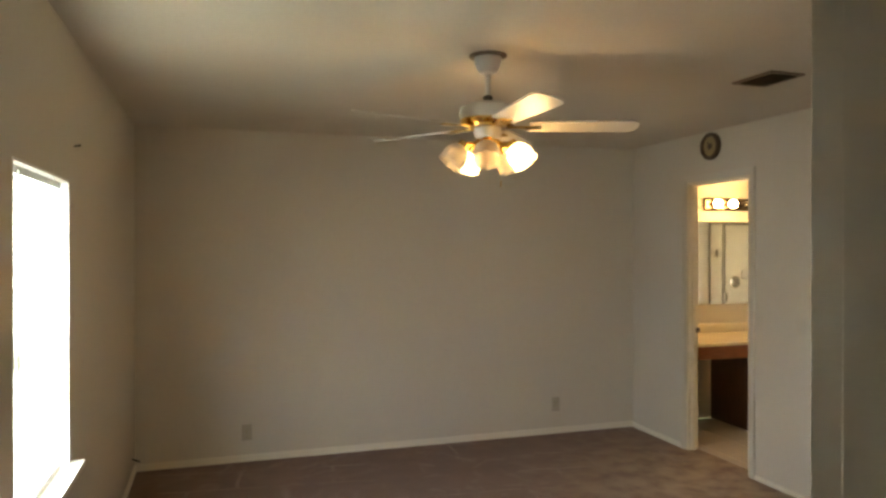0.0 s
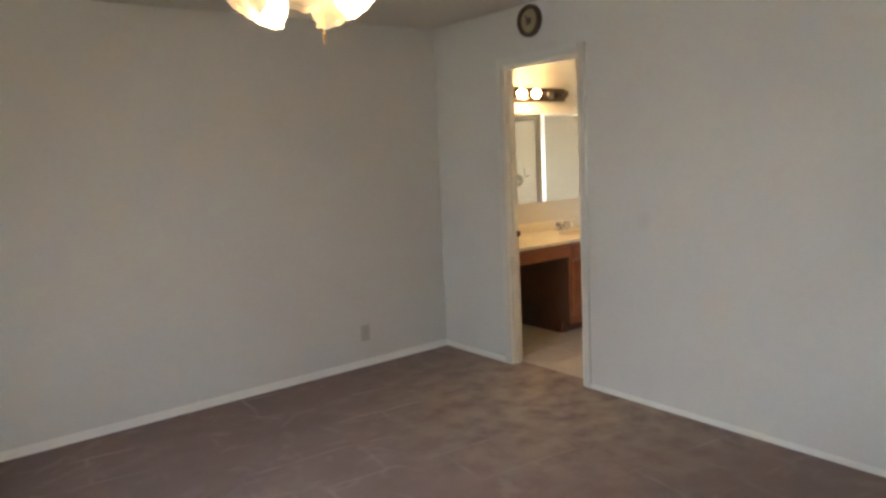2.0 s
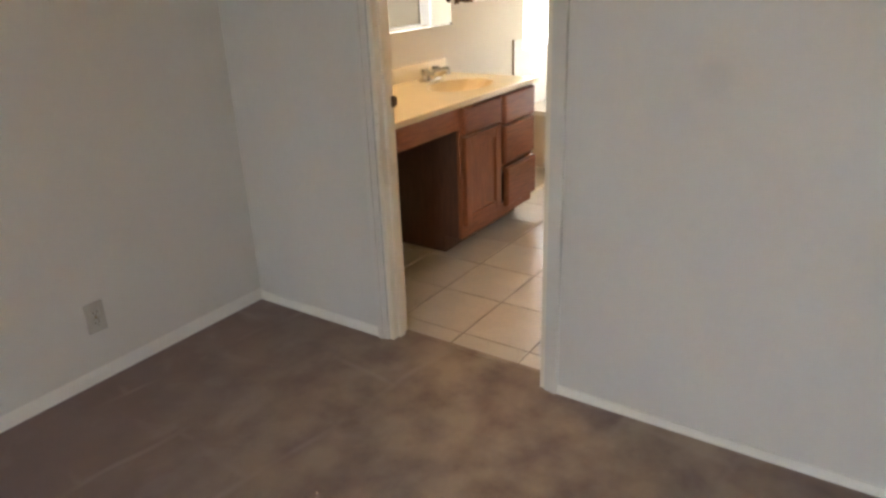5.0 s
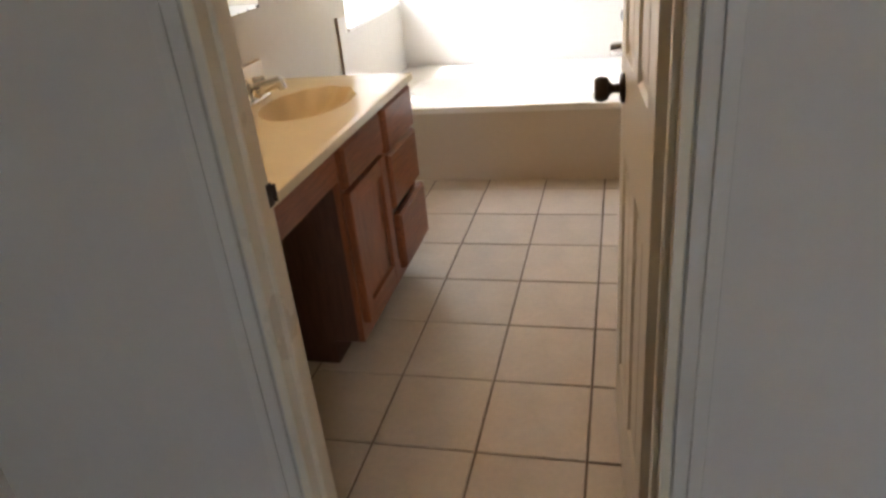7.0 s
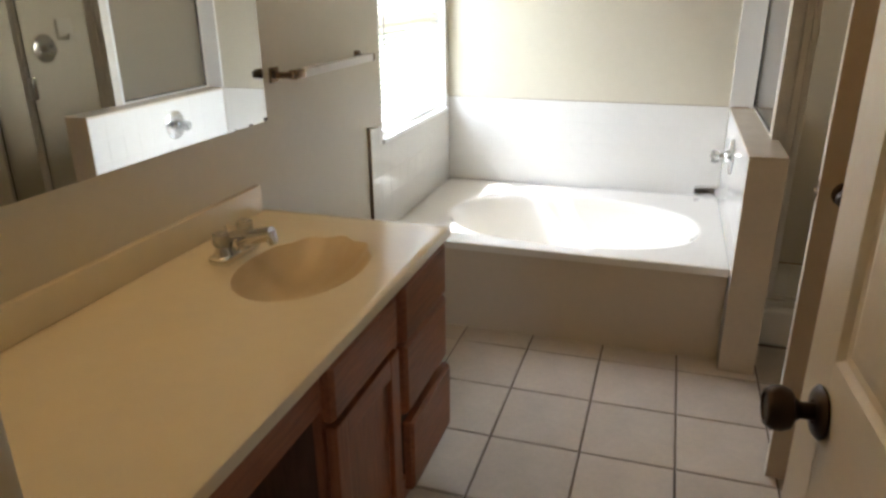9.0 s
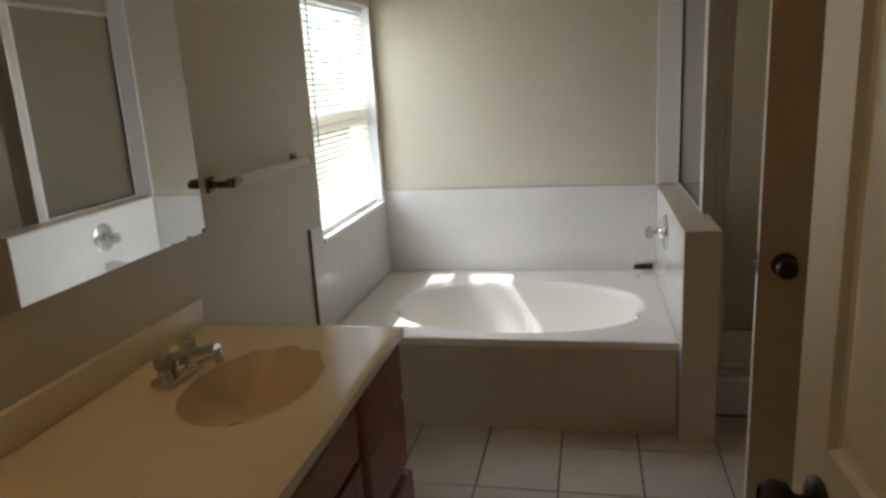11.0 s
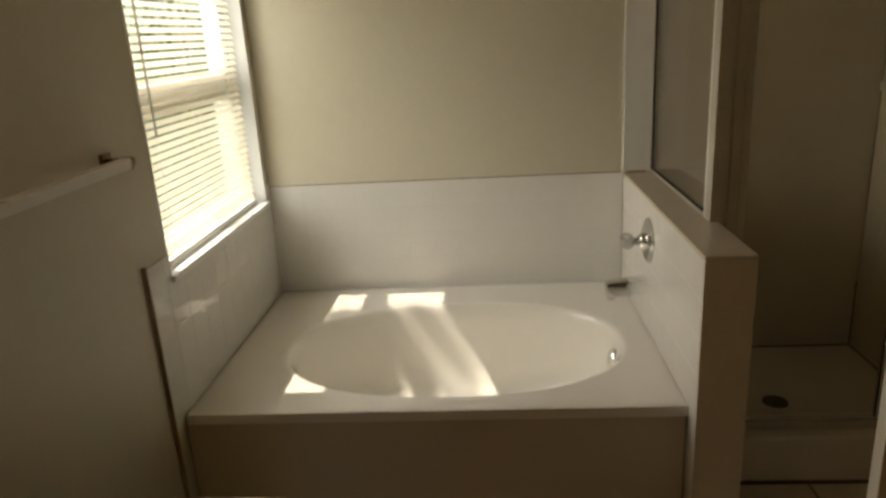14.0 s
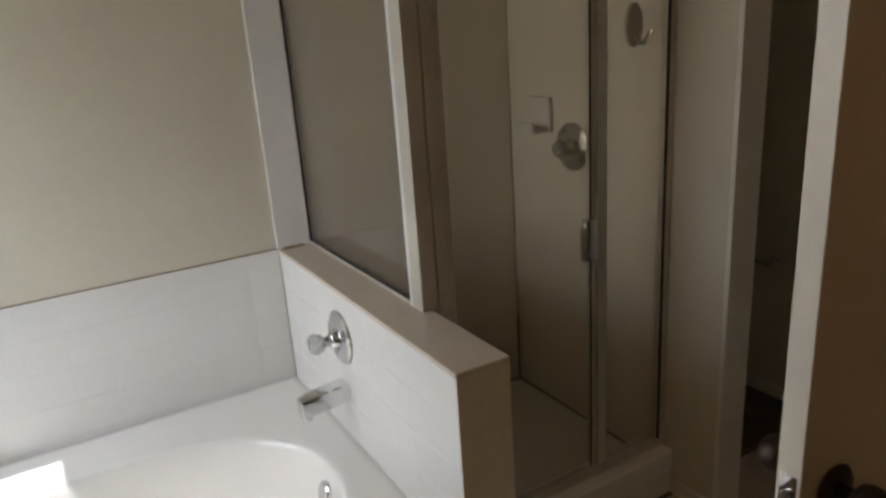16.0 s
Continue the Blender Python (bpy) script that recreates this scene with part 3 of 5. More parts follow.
def blind(name, slab, base, a0, a1, z0, z1, tilt, along_x, face, out, label):
    """A venetian mini blind: head rail, slats, cords, bottom rail and wand."""
    bl = thing(name, base, label, "window blind")
    d = 0.035
    part("head_rail", slab(a0, a1, d - 0.013, d + 0.013, z1 - 0.026, z1, 0.002), VINYL, bl)
    part("bottom_rail", slab(a0, a1, d - 0.011, d + 0.011, z0, z0 + 0.016, 0.003), VINYL, bl)
    pitch, width = 0.0235, 0.0182
    # one curved slat, shared by all
    bm = bmesh.new()
    for (u0, h0), (u1, h1) in zip(((-0.5, 0.0), (-0.17, 0.07), (0.17, 0.07)), ((-0.17, 0.07), (0.17, 0.07), (0.5, 0.0))):
        vs = []
        for a, u, h in ((a0 - (a0 + a1) / 2, u0, h0), (a1 - (a0 + a1) / 2, u0, h0), (a1 - (a0 + a1) / 2, u1, h1), (a0 - (a0 + a1) / 2, u1, h1)):
            dep, up = u * width, h * width
            c, s = math.cos(radians(tilt)), math.sin(radians(tilt))
            dep, up = dep * c - up * s, dep * s + up * c
            vs.append(bm.verts.new((a, out * dep, up) if along_x else (out * dep, a, up)))
        bm.faces.new(vs)
    bmesh.ops.remove_doubles(bm, verts=bm.verts, dist=1e-5)
    me = finish("slat", bm, SLAT)
    z = z0 + 0.03
    while z < z1 - 0.035:
        mid = (a0 + a1) / 2
        at = Vector((mid, face + out * d, z) if along_x else (face + out * d, mid, z)) - BASES[bl.name]
        piece(me, bl, at, "slat")
        z += pitch
    for f in (0.12, 0.5, 0.88):
        a = a0 + (a1 - a0) * f
        for off in (-0.011, 0.011):
            part("cord", slab(a - 0.0008, a + 0.0008, d + off - 0.0008, d + off + 0.0008, z0 + 0.01, z1 - 0.02, 0), VINYL, bl)
    a = a0 + 0.06
    part("tilt_wand", slab(a - 0.003, a + 0.003, -0.001, 0.005, z1 - 0.62, z1 - 0.02, 0.001), CLEAR, bl)
    return bl


win_b, slab_b = window("window_1", True, BW_X0, BW_X1, BW_Z0, BW_Z1, BN_Y, 1, "white vinyl single-hung window over the tub")
part("window_sill", slab_b(BW_X0 - 0.004, BW_X1 + 0.004, -0.018, 0.075, BW_Z0 - 0.012, BW_Z0 + 0.006), VINYL, win_b)
blind("window_blind", slab_b, (5.92, BN_Y + 0.035, BW_Z0), BW_X0 + 0.012, BW_X1 - 0.045, BW_Z0 + 0.012, BW_Z1 - 0.01, 50, True, BN_Y, 1, "white mini blind lowered over the bath window, slats open")
win_w, slab_w = window("window_2", False, WW_Y0, WW_Y1, WW_Z0, WW_Z1, W_X, -1, "white vinyl single-hung bedroom window")
part("window_sill", slab_w(WW_Y0 - 0.03, WW_Y1 + 0.05, -0.05, 0.075, WW_Z0 - 0.022, WW_Z0 + 0.004), TRIM, win_w)
blind("window_blind", slab_w, (W_X - 0.035, 4.83, WW_Z0), WW_Y0 + 0.012, WW_Y1 - 0.03, WW_Z0 + 0.012, WW_Z1 - 0.01, 56, False, W_X, -1, "white mini blind lowered over the bedroom window, slats open")

# ---- outdoors ----
bm = bmesh.new()
bmesh.ops.create_grid(bm, x_segments=2, y_segments=2, size=1500, matrix=Matrix.Translation((0, 0, -0.35)))
setting("ground", bm, GRASS, "green lawn outside the windows", "ground")


def tree(at, height, spread, seed, leaves=2600):
    rng = random.Random(seed)
    t = thing("tree", at, "leafy green tree standing on the lawn outside", "tree", "trees outside")
    x, y, z = at
    bm = bmesh.new()
    rod(bm, (x, y, z), (x + 0.1, y, z + height * 0.45), 0.16, 0.10, 10)
    tips = []
    for k in range(9):
        a, up = k * 2.4, height * (0.3 + 0.06 * k)
        tip = (x + spread * 0.75 * math.cos(a), y + spread * 0.75 * math.sin(a), z + up + height * 0.2)
        rod(bm, (x + 0.08, y, z + height * (0.25 + 0.022 * k)), tip, 0.05, 0.015, 7)
        tips.append(tip)
    part("trunk", bm, BARK, t)
    bm = bmesh.new()
    for k in range(leaves):
        c = rng.choice(tips)
        p = Vector((rng.gauss(c[0], spread * 0.3), rng.gauss(c[1], spread * 0.3), rng.gauss(c[2], height * 0.1)))
        q = Euler((rng.uniform(0, 6), rng.uniform(0, 6), rng.uniform(0, 6))).to_matrix()
        s = rng.uniform(0.05, 0.10)
        bm.faces.new([bm.verts.new(p + q @ Vector(v)) for v in ((-s, 0, 0), (0, -s * 0.5, 0), (s, 0, 0), (0, s * 0.5, 0.01))])
    part("crown", bm, LEAF, t)
    return t


def shrub(at, seed):
    """A loose upright shrub: several bent stems and scattered pointed leaves."""
    rng = random.Random(seed)
    t = thing("shrub", at, "loose leafy shrub growing outside the bath window", "shrub")
    x, y, z = at
    bm = bmesh.new()
    tips = []
    for k in range(9):
        a = k * 2.4
        p = Vector((x + 0.04 * math.cos(a), y + 0.04 * math.sin(a), z))
        for step in range(4):
            q = p + Vector((0.13 * math.cos(a) + rng.uniform(-0.06, 0.06), 0.045 * math.sin(a) + rng.uniform(-0.03, 0.03), rng.uniform(0.40, 0.58)))
            rod(bm, p, q, 0.014 - 0.003 * step, 0.011 - 0.003 * step, 6)
            p = q
            if step:
                tips.append(q)
    part("stems", bm, BARK, t)
    bm = bmesh.new()
    for k in range(900):
        c = rng.choice(tips)
        p = Vector((rng.gauss(c.x, 0.11), min(max(rng.gauss(c.y, 0.06), y - 0.2), y + 0.2), rng.gauss(c.z, 0.13)))
        q = Euler((rng.uniform(0, 6), rng.uniform(0, 6), rng.uniform(0, 6))).to_matrix()
        s = rng.uniform(0.018, 0.034)
        bm.faces.new([bm.verts.new(p + q @ Vector(v)) for v in ((-s, 0, 0), (0, -s * 0.5, 0.004), (s, 0, 0), (0, s * 0.5, 0.004))])
    part("leaves", bm, LEAF, t)
    return t


shrub((7.5, 8.12, -0.35), 4)
tree((7.6, 11.6, -0.35), 3.6, 1.0, 3)
tree((-5.2, 7.4, -0.35), 4.2, 1.3, 5)
# Last one is out of view, added to break up the sun on the tub.
tree((6.06, 10.9, -0.35), 7.2, 0.11, 8, 160)


# ---- doors ----
def knob(parent, at, side, mat):
    """A turned knob with neck and rosette on a door face; side is the local y direction."""
    x, y, z = at
    m = aim((x, y, z), (0, side, 0))
    bm = lathe(bmesh.new(), [(0.002, 0.001), (0.031, 0.001), (0.033, 0.004), (0.028, 0.009), (0.014, 0.011)], m, 28)
    ros = part("rosette", bm, mat, parent, "", True)
    bm = lathe(bmesh.new(), [(0.011, 0.008), (0.010, 0.024), (0.014, 0.030), (0.024, 0.036), (0.0275, 0.046), (0.0265, 0.056), (0.022, 0.063), (0.018, 0.064), (0.016, 0.061), (0.002, 0.061)], m, 28)
    part("knob", bm, mat, parent, "dark bronze door knob", True)
    return ros


def panel_door(name, width, height, label):
    """A six-panel leaf, hinge edge at the local origin, leaf along +x, thickness to -y."""
    d = thing(name, (0, 0, 0), label, "door", kind="structure")
    t, z0 = 0.035, 0.012
    part("core", boxed(0.002, width - 0.002, -t + 0.011, -0.011, z0 + 0.002, height - 0.002), DOOR_PAINT, d)
    st, mid = 0.09, 0.085
    cols = [(st, (width - mid) / 2), ((width + mid) / 2, width - st)]
    rails = [(z0, z0 + 0.215), (0.80, 1.015), (1.555, 1.655), (height - 0.115, height)]
    for a, b in ((0, st), (width - st, width)):
        part("stile", boxed(a, b, -t, 0, z0, height, 0.002), DOOR_PAINT, d)
    for lo, hi in rails:
        part("rail", boxed(st, width - st, -t + 0.0005, -0.0005, lo, hi), DOOR_PAINT, d)
    for (_, lo), (hi, _) in zip(rails, rails[1:]):
        part("mullion", boxed(cols[0][1], cols[1][0], -t + 0.0005, -0.0005, lo, hi), DOOR_PAINT, d)
        for a, b in cols:
            for side in (1, -1):
                # moulded edge sloping in, then a raised field
                bm = bmesh.new()
                face = 0 if side > 0 else -t
                def ring(inset, depth):
                    y = face - side * depth
                    return [bm.verts.new(v) for v in ((a + inset, y, lo + inset), (b - inset, y, lo + inset), (b - inset, y, hi - inset), (a + inset, y, hi - inset))]
                rs = [ring(0, 0.0005), ring(0.007, 0.008), ring(0.016, 0.0095), ring(0.036, 0.003), ring(0.04, 0.0025)]
                for p, q in zip(rs, rs[1:]):
                    for i in range(4):
                        bm.faces.new((p[i], p[(i + 1) % 4], q[(i + 1) % 4], q[i]))
                bm.faces.new(rs[-1])
                part("panel", bm, DOOR_PAINT, d)
    for side, y in ((1, 0), (-1, -t)):
        knob(d, (width - 0.085, y, 0.945), side, BRONZE)
    part("latch_plate", boxed(width - 0.001, width + 0.0015, -t + 0.005, -0.005, 0.90, 0.96, 0.0005), BRONZE, d)
    for z in (0.22, 1.02, 1.82):
        bm = rod(bmesh.new(), (-0.004, -t - 0.004, z - 0.045), (-0.004, -t - 0.004, z + 0.045), 0.006, seg=12)
        part("hinge", bm, BRONZE, d, "dark bronze butt hinge")
    return d


door_1 = panel_door("door_1", 0.592, 2.03, "cream six-panel bathroom door standing open")
door_1.matrix_basis = pose(3.019, 6.112, 0, 0, 0, 4.5)


def flush_door(name, width, height, label):
    """A plain slab leaf, hinge edge at the local origin, leaf along +x, thickness to -y."""
    d = thing(name, (0, 0, 0), label, "door", kind="structure")
    t = 0.035
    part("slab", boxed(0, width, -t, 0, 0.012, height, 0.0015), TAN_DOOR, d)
    # Paler strip over the edge: window light falling there, put into the colour.
    part("lit_door_edge", boxed(width, width + 0.0008, -t + 0.001, -0.001, 0.012, height), TRIM, d, "door edge, paler in colour for the window light on it")
    for side, y in ((1, 0), (-1, -t)):
        knob(d, (width - 0.062, y, 0.91), side, BRONZE)
    bm = boxed(width - 0.001, width + 0.0015, -t + 0.005, -0.005, 0.88, 0.94, 0.0005)
    rod(bm, (width, -t / 2, 0.91), (width + 0.011, -t / 2, 0.91), 0.008, 0.006)
    part("latch", bm, CHROME, d, "worn steel latch plate", True)
    for z in (0.22, 1.02, 1.82):
        part("hinge", rod(bmesh.new(), (-0.004, -t - 0.004, z - 0.045), (-0.004, -t - 0.004, z + 0.045), 0.006, seg=12), BRONZE, d, "dark bronze butt hinge")
    return d


door_2 = flush_door("door_2", 0.832, 2.03, "plain tan-painted flush toilet room door standing open")
door_2.matrix_basis = pose(4.615, BS_Y + 0.018, 0, 0, 0, 85.5)

# ---- vanity ----
C_X0, C_X1, C_Y, C_Z = 2.992, 4.50, 6.912, 0.784
vanity = thing("vanity_cabinet", (4.11, 7.2, 0), "reddish-brown stained wooden vanity cabinet under the counter", "cabinet")
V0, V1, VY = 3.748, 4.485, 6.945
part("body", boxed(V0 + 0.018, V1, VY + 0.02, BN_Y, 0.09, 0.645), SHADED_WOOD, vanity)
part("side_panel", boxed(V0, V0 + 0.018, VY + 0.02, BN_Y, 0.09, 0.757), SHADED_WOOD, vanity, "wooden side panel darkened in colour for its shade")
part("toe_kick", boxed(V0, V1, 7.05, 7.066, 0, 0.09), SHADED_WOOD, vanity)
part("side_foot", boxed(V0, V0 + 0.018, 7.066, BN_Y, 0, 0.09), SHADED_WOOD, vanity)
for a, b, lo, hi in ((V0, V0 + 0.03, 0.09, 0.757), (4.108, 4.142, 0.09, 0.757), (V1 - 0.03, V1, 0.09, 0.757)):
    part("face_stile", boxed(a, b, VY, VY + 0.02, lo, hi, 0.001), WOOD, vanity)
for a, b, lo, hi in ((V0 + 0.03, 4.108, 0.722, 0.757), (V0 + 0.03, 4.108, 0.595, 0.625), (V0 + 0.03, 4.108, 0.09, 0.17), (4.142, V1 - 0.03, 0.722, 0.757), (4.142, V1 - 0.03, 0.57, 0.60), (4.142, V1 - 0.03, 0.365, 0.39), (4.142, V1 - 0.03, 0.09, 0.155)):
    part("face_rail", boxed(a, b, VY + 0.001, VY + 0.02, lo, hi), WOOD_FLAT, vanity)


def drawer_front(x0, x1, z0, z1, out=0.0, name="drawer"):
    """A lipped drawer front with a routed edge, pulled out by so many metres, with its box behind."""
    y1 = VY - out
    bm = bmesh.new()
    rings = []
    for inset, depth in ((0, 0.0), (0, 0.018), (0.004, 0.023), (0.008, 0.027), (0.014, 0.027)):
        y = y1 - depth
        rings.append([bm.verts.new(v) for v in ((x0 + inset, y, z0 + inset), (x1 - inset, y, z0 + inset), (x1 - inset, y, z1 - inset), (x0 + inset, y, z1 - inset))])
    for p, q in zip(rings, rings[1:]):
        for i in range(4):
            bm.faces.new((p[i], p[(i + 1) % 4], q[(i + 1) % 4], q[i]))
    bm.faces.new(rings[0])
    bm.faces.new(rings[-1])
    front = part(name, bm, WOOD_FLAT, vanity)
    if out:
        part("drawer_box", boxed(x0 + 0.025, x1 - 0.025, y1, y1 + out + 0.012, z0 + 0.025, z1 - 0.04), SHADED_WOOD, front)
    return front


drawer_front(V0 + 0.008, 4.098, 0.618, 0.745, name="false_drawer")
drawer_front(4.148, V1 - 0.012, 0.592, 0.745)
drawer_front(4.148, V1 - 0.012, 0.385, 0.582)
drawer_front(4.150, V1 - 0.010, 0.148, 0.360, 0.011)
# framed cabinet door: stiles, rails and a recessed panel
cd = part("cabinet_door", boxed(V0 + 0.03, 4.085, VY - 0.013, VY - 0.001, 0.18, 0.585), WOOD, vanity, "framed wooden cabinet door")
for a, b in ((V0 + 0.010, V0 + 0.062), (4.046, 4.098)):
    part("door_stile", boxed(a, b, VY - 0.027, VY - 0.001, 0.158, 0.605, 0.004), WOOD, cd)
for lo, hi in ((0.158, 0.212), (0.551, 0.605)):
    part("door_rail", boxed(V0 + 0.062, 4.046, VY - 0.0262, VY - 0.001, lo, hi, 0.003), WOOD_FLAT, cd)

apron = thing("vanity_apron", (3.38, 6.975, 0.645), "reddish-brown wooden apron over the open knee space", "cabinet")
part("apron_board", boxed(C_X0, V0, VY, VY + 0.02, 0.645, 0.757, 0.001), WOOD_FLAT, apron)
part("wall_cleat", boxed(C_X0, C_X0 + 0.02, VY + 0.02, BN_Y, 0.69, 0.757), SHADED_WOOD, apron)

# cultured marble top with integral scalloped basin
top = thing("bathroom_countertop", (3.76, 7.2, C_Z), "glossy cream cultured marble vanity top with backsplash", "countertop")
SX, SY, SA, SB = 4.118, 7.168, 0.215, 0.150


def basin_ring(k, n, scale, z):
    a = 2 * math.pi * k / n
    sc = 1 + 0.05 * math.cos(11 * a) * max(0.0, math.cos(a)) * min(1, scale)
    lean = 1 - min(1, scale)
    return (SX - 0.075 * lean + SA * scale * sc * math.cos(a), SY + 0.030 * lean + SB * scale * sc * math.sin(a), z)


def holed_slab(x0, x1, y0, y1, ztop, zbot, ring, n, inner):
    """A slab with rounded top edge and an oval opening; ring(k, n, scale, z) gives the opening, inner its (scale, depth) steps."""
    bm = bmesh.new()
    ri = [bm.verts.new(ring(k, n, 1.0, ztop)) for k in range(n)]
    cx, cy = sum(v.co.x for v in ri) / n, sum(v.co.y for v in ri) / n
    def edge(k, grow, z):
        a = 2 * math.pi * k / n
        dx, dy = math.cos(a) * (x1 - x0), math.sin(a) * (y1 - y0)
        tx = ((x1 - cx) if dx > 0 else (x0 - cx)) / dx if abs(dx) > 1e-9 else 1e9
        ty = ((y1 - cy) if dy > 0 else (y0 - cy)) / dy if abs(dy) > 1e-9 else 1e9
        t = min(tx, ty)
        px, py = cx + dx * t, cy + dy * t
        return (min(max(px, x0 + grow), x1 - grow), min(max(py, y0 + grow), y1 - grow), z)
    # exact corners: move the nearest edge points onto them
    angles = [(x, y) for x in (x0, x1) for y in (y0, y1)]
    def outline(grow, z):
        pts = [list(edge(k, grow, z)) for k in range(n)]
        for ax, ay in angles:
            k = min(range(n), key=lambda i: (pts[i][0] - ax) ** 2 + (pts[i][1] - ay) ** 2)
            pts[k][0] = min(max(ax, x0 + grow), x1 - grow)
            pts[k][1] = min(max(ay, y0 + grow), y1 - grow)
        return [bm.verts.new(p) for p in pts]
    loops = [ri, [bm.verts.new(ring(k, n, 1.03, ztop)) for k in range(n)], outline(0.025, ztop), outline(0.004, ztop), outline(0.001, ztop - 0.0015), outline(0.0, ztop - 0.004), outline(0.0, zbot)]
    for p, q in zip(loops, loops[1:]):
        for k in range(n):
            bm.faces.new((p[k], p[(k + 1) % n], q[(k + 1) % n], q[k]))
    loops = [ri]
    for scale, depth in inner:
        loops.append([bm.verts.new(ring(k, n, scale, ztop - depth)) for k in range(n)])
    return bm, loops


def close_bowl(bm, loops, n):
    for p, q in zip(loops, loops[1:]):
        for k in range(n):
            bm.faces.new((p[k], p[(k + 1) % n], q[(k + 1) % n], q[k]))
    bm.faces.new(loops[-1])


N = 96
bm, loops = holed_slab(C_X0, C_X1, C_Y, BN_Y, C_Z, C_Z - 0.026, basin_ring, N, [])
part("counter_slab", bm, MARBLE, top, "", True)
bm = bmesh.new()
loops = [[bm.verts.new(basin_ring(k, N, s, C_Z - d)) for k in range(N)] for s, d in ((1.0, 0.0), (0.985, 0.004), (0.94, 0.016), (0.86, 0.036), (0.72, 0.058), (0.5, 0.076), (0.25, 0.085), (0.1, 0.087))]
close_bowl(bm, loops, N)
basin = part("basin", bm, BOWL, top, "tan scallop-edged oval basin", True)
part("basin_drain", lathe(bmesh.new(), [(0.027, 0.0), (0.025, 0.004), (0.020, 0.003), (0.019, 0.001)], Matrix.Translation((SX - 0.066, SY + 0.026, C_Z - 0.087)), 24), CHROME, basin, "chrome drain ring", True)
part("drain_stopper", lathe(bmesh.new(), [(0.018, 0.0015), (0.017, 0.005), (0.008, 0.007), (0.002, 0.007)], Matrix.Translation((SX - 0.066, SY + 0.026, C_Z - 0.087)), 20), DARK, basin, "dark drain stopper", True)
bm = boxed(C_X0, C_X1 - 0.02, BN_Y - 0.02, BN_Y, C_Z, C_Z + 0.082, 0.005)
part("backsplash", bm, MARBLE, top, "", True)

faucet = thing("basin_faucet", (4.122, 7.362, C_Z), "chrome two-handle basin faucet with clear knobs", "faucet")
FX, FY = 4.122, 7.362
part("base_plate", boxed(FX - 0.076, FX + 0.076, FY - 0.028, FY + 0.028, C_Z, C_Z + 0.024, 0.010), CHROME, faucet, "", True)
bm = rod(bmesh.new(), (FX, FY + 0.004, C_Z + 0.015), (FX, FY - 0.012, C_Z + 0.058), 0.030, 0.024)
rod(bm, (FX, FY + 0.012, C_Z + 0.040), (FX, FY - 0.112, C_Z + 0.074), 0.025, 0.017)
rod(bm, (FX, FY - 0.104, C_Z + 0.074), (FX, FY - 0.113, C_Z + 0.046), 0.016, 0.013)
part("spout", bm, CHROME, faucet, "", True)
part("pop_up_rod", rod(bmesh.new(), (FX, FY + 0.020, C_Z + 0.04), (FX, FY + 0.020, C_Z + 0.082), 0.003), CHROME, faucet)
for side in (-1, 1):
    x = FX + side * 0.052
    h = part("handle_stem", rod(bmesh.new(), (x, FY, C_Z + 0.02), (x, FY, C_Z + 0.046), 0.020, 0.014), CHROME, faucet, "", True)
    m = Matrix.Translation((x, FY, C_Z + 0.044))
    part("handle_knob", lathe(bmesh.new(), [(0.013, 0.0), (0.019, 0.005), (0.021, 0.018), (0.020, 0.034), (0.004, 0.037)], m, 20, 0.05, 8), CLEAR, h, "clear fluted plastic knob", True)
    part("handle_cap", lathe(bmesh.new(), [(0.012, 0.034), (0.011, 0.0385), (0.002, 0.039)], m, 16), CHROME, h, "", True)

# mirror
mirror = thing("wall_mirror", (3.8, BN_Y, 1.04), "large frameless plate mirror above the vanity", "mirror")
M_X0, M_X1, M_Z0, M_Z1 = 3.03, 4.572, 1.042, 1.80
part("mirror_plate", boxed(M_X0, M_X1, BN_Y - 0.006, BN_Y - 0.0005, M_Z0, M_Z1, 0.0012), MIRROR, mirror)
for x, w, h in ((4.40, 0.012, 0.003), (4.47, 0.02, 0.004), (4.552, 0.02, 0.010)):
    part("edge_corrosion", boxed(x, x + w, BN_Y - 0.0068, BN_Y - 0.006, M_Z0 + 0.0005, M_Z0 + h), DARK, mirror, "black silvering loss")

# vanity light bar
bar = thing("vanity_light_bar", (3.98, BN_Y, 1.96), "dark bronze strip light with globe bulbs, two of them lit", "wall lamp")
part("back_plate", boxed(3.66, 4.34, BN_Y - 0.028, BN_Y, 1.905, 2.015, 0.006), SMOKED, bar, "dark smoked mirror-finish plate")
for k, x in enumerate((3.743, 3.91, 4.08, 4.25)):
    s = part("socket", lathe(bmesh.new(), [(0.028, 0.0), (0.026, 0.012), (0.019, 0.02), (0.018, 0.035), (0.004, 0.036)], aim((x, BN_Y - 0.028, 1.96), (0, -1, 0)), 20), BRONZE, bar, "dark bronze lamp socket", True)
    lit = k < 2
    bm = bmesh.new()
    bmesh.ops.create_uvsphere(bm, u_segments=20, v_segments=14, radius=0.04, matrix=Matrix.Translation((x, BN_Y - 0.098, 1.96)))
    part("bulb", bm, BULB_ON if lit else BULB_OFF, s, "lit round globe bulb" if lit else "unlit frosted globe bulb", True)
    if lit:
        bulb_light("bulb_light", (x, BN_Y - 0.145, 1.955), VANITY_W, WARM, 0.02)

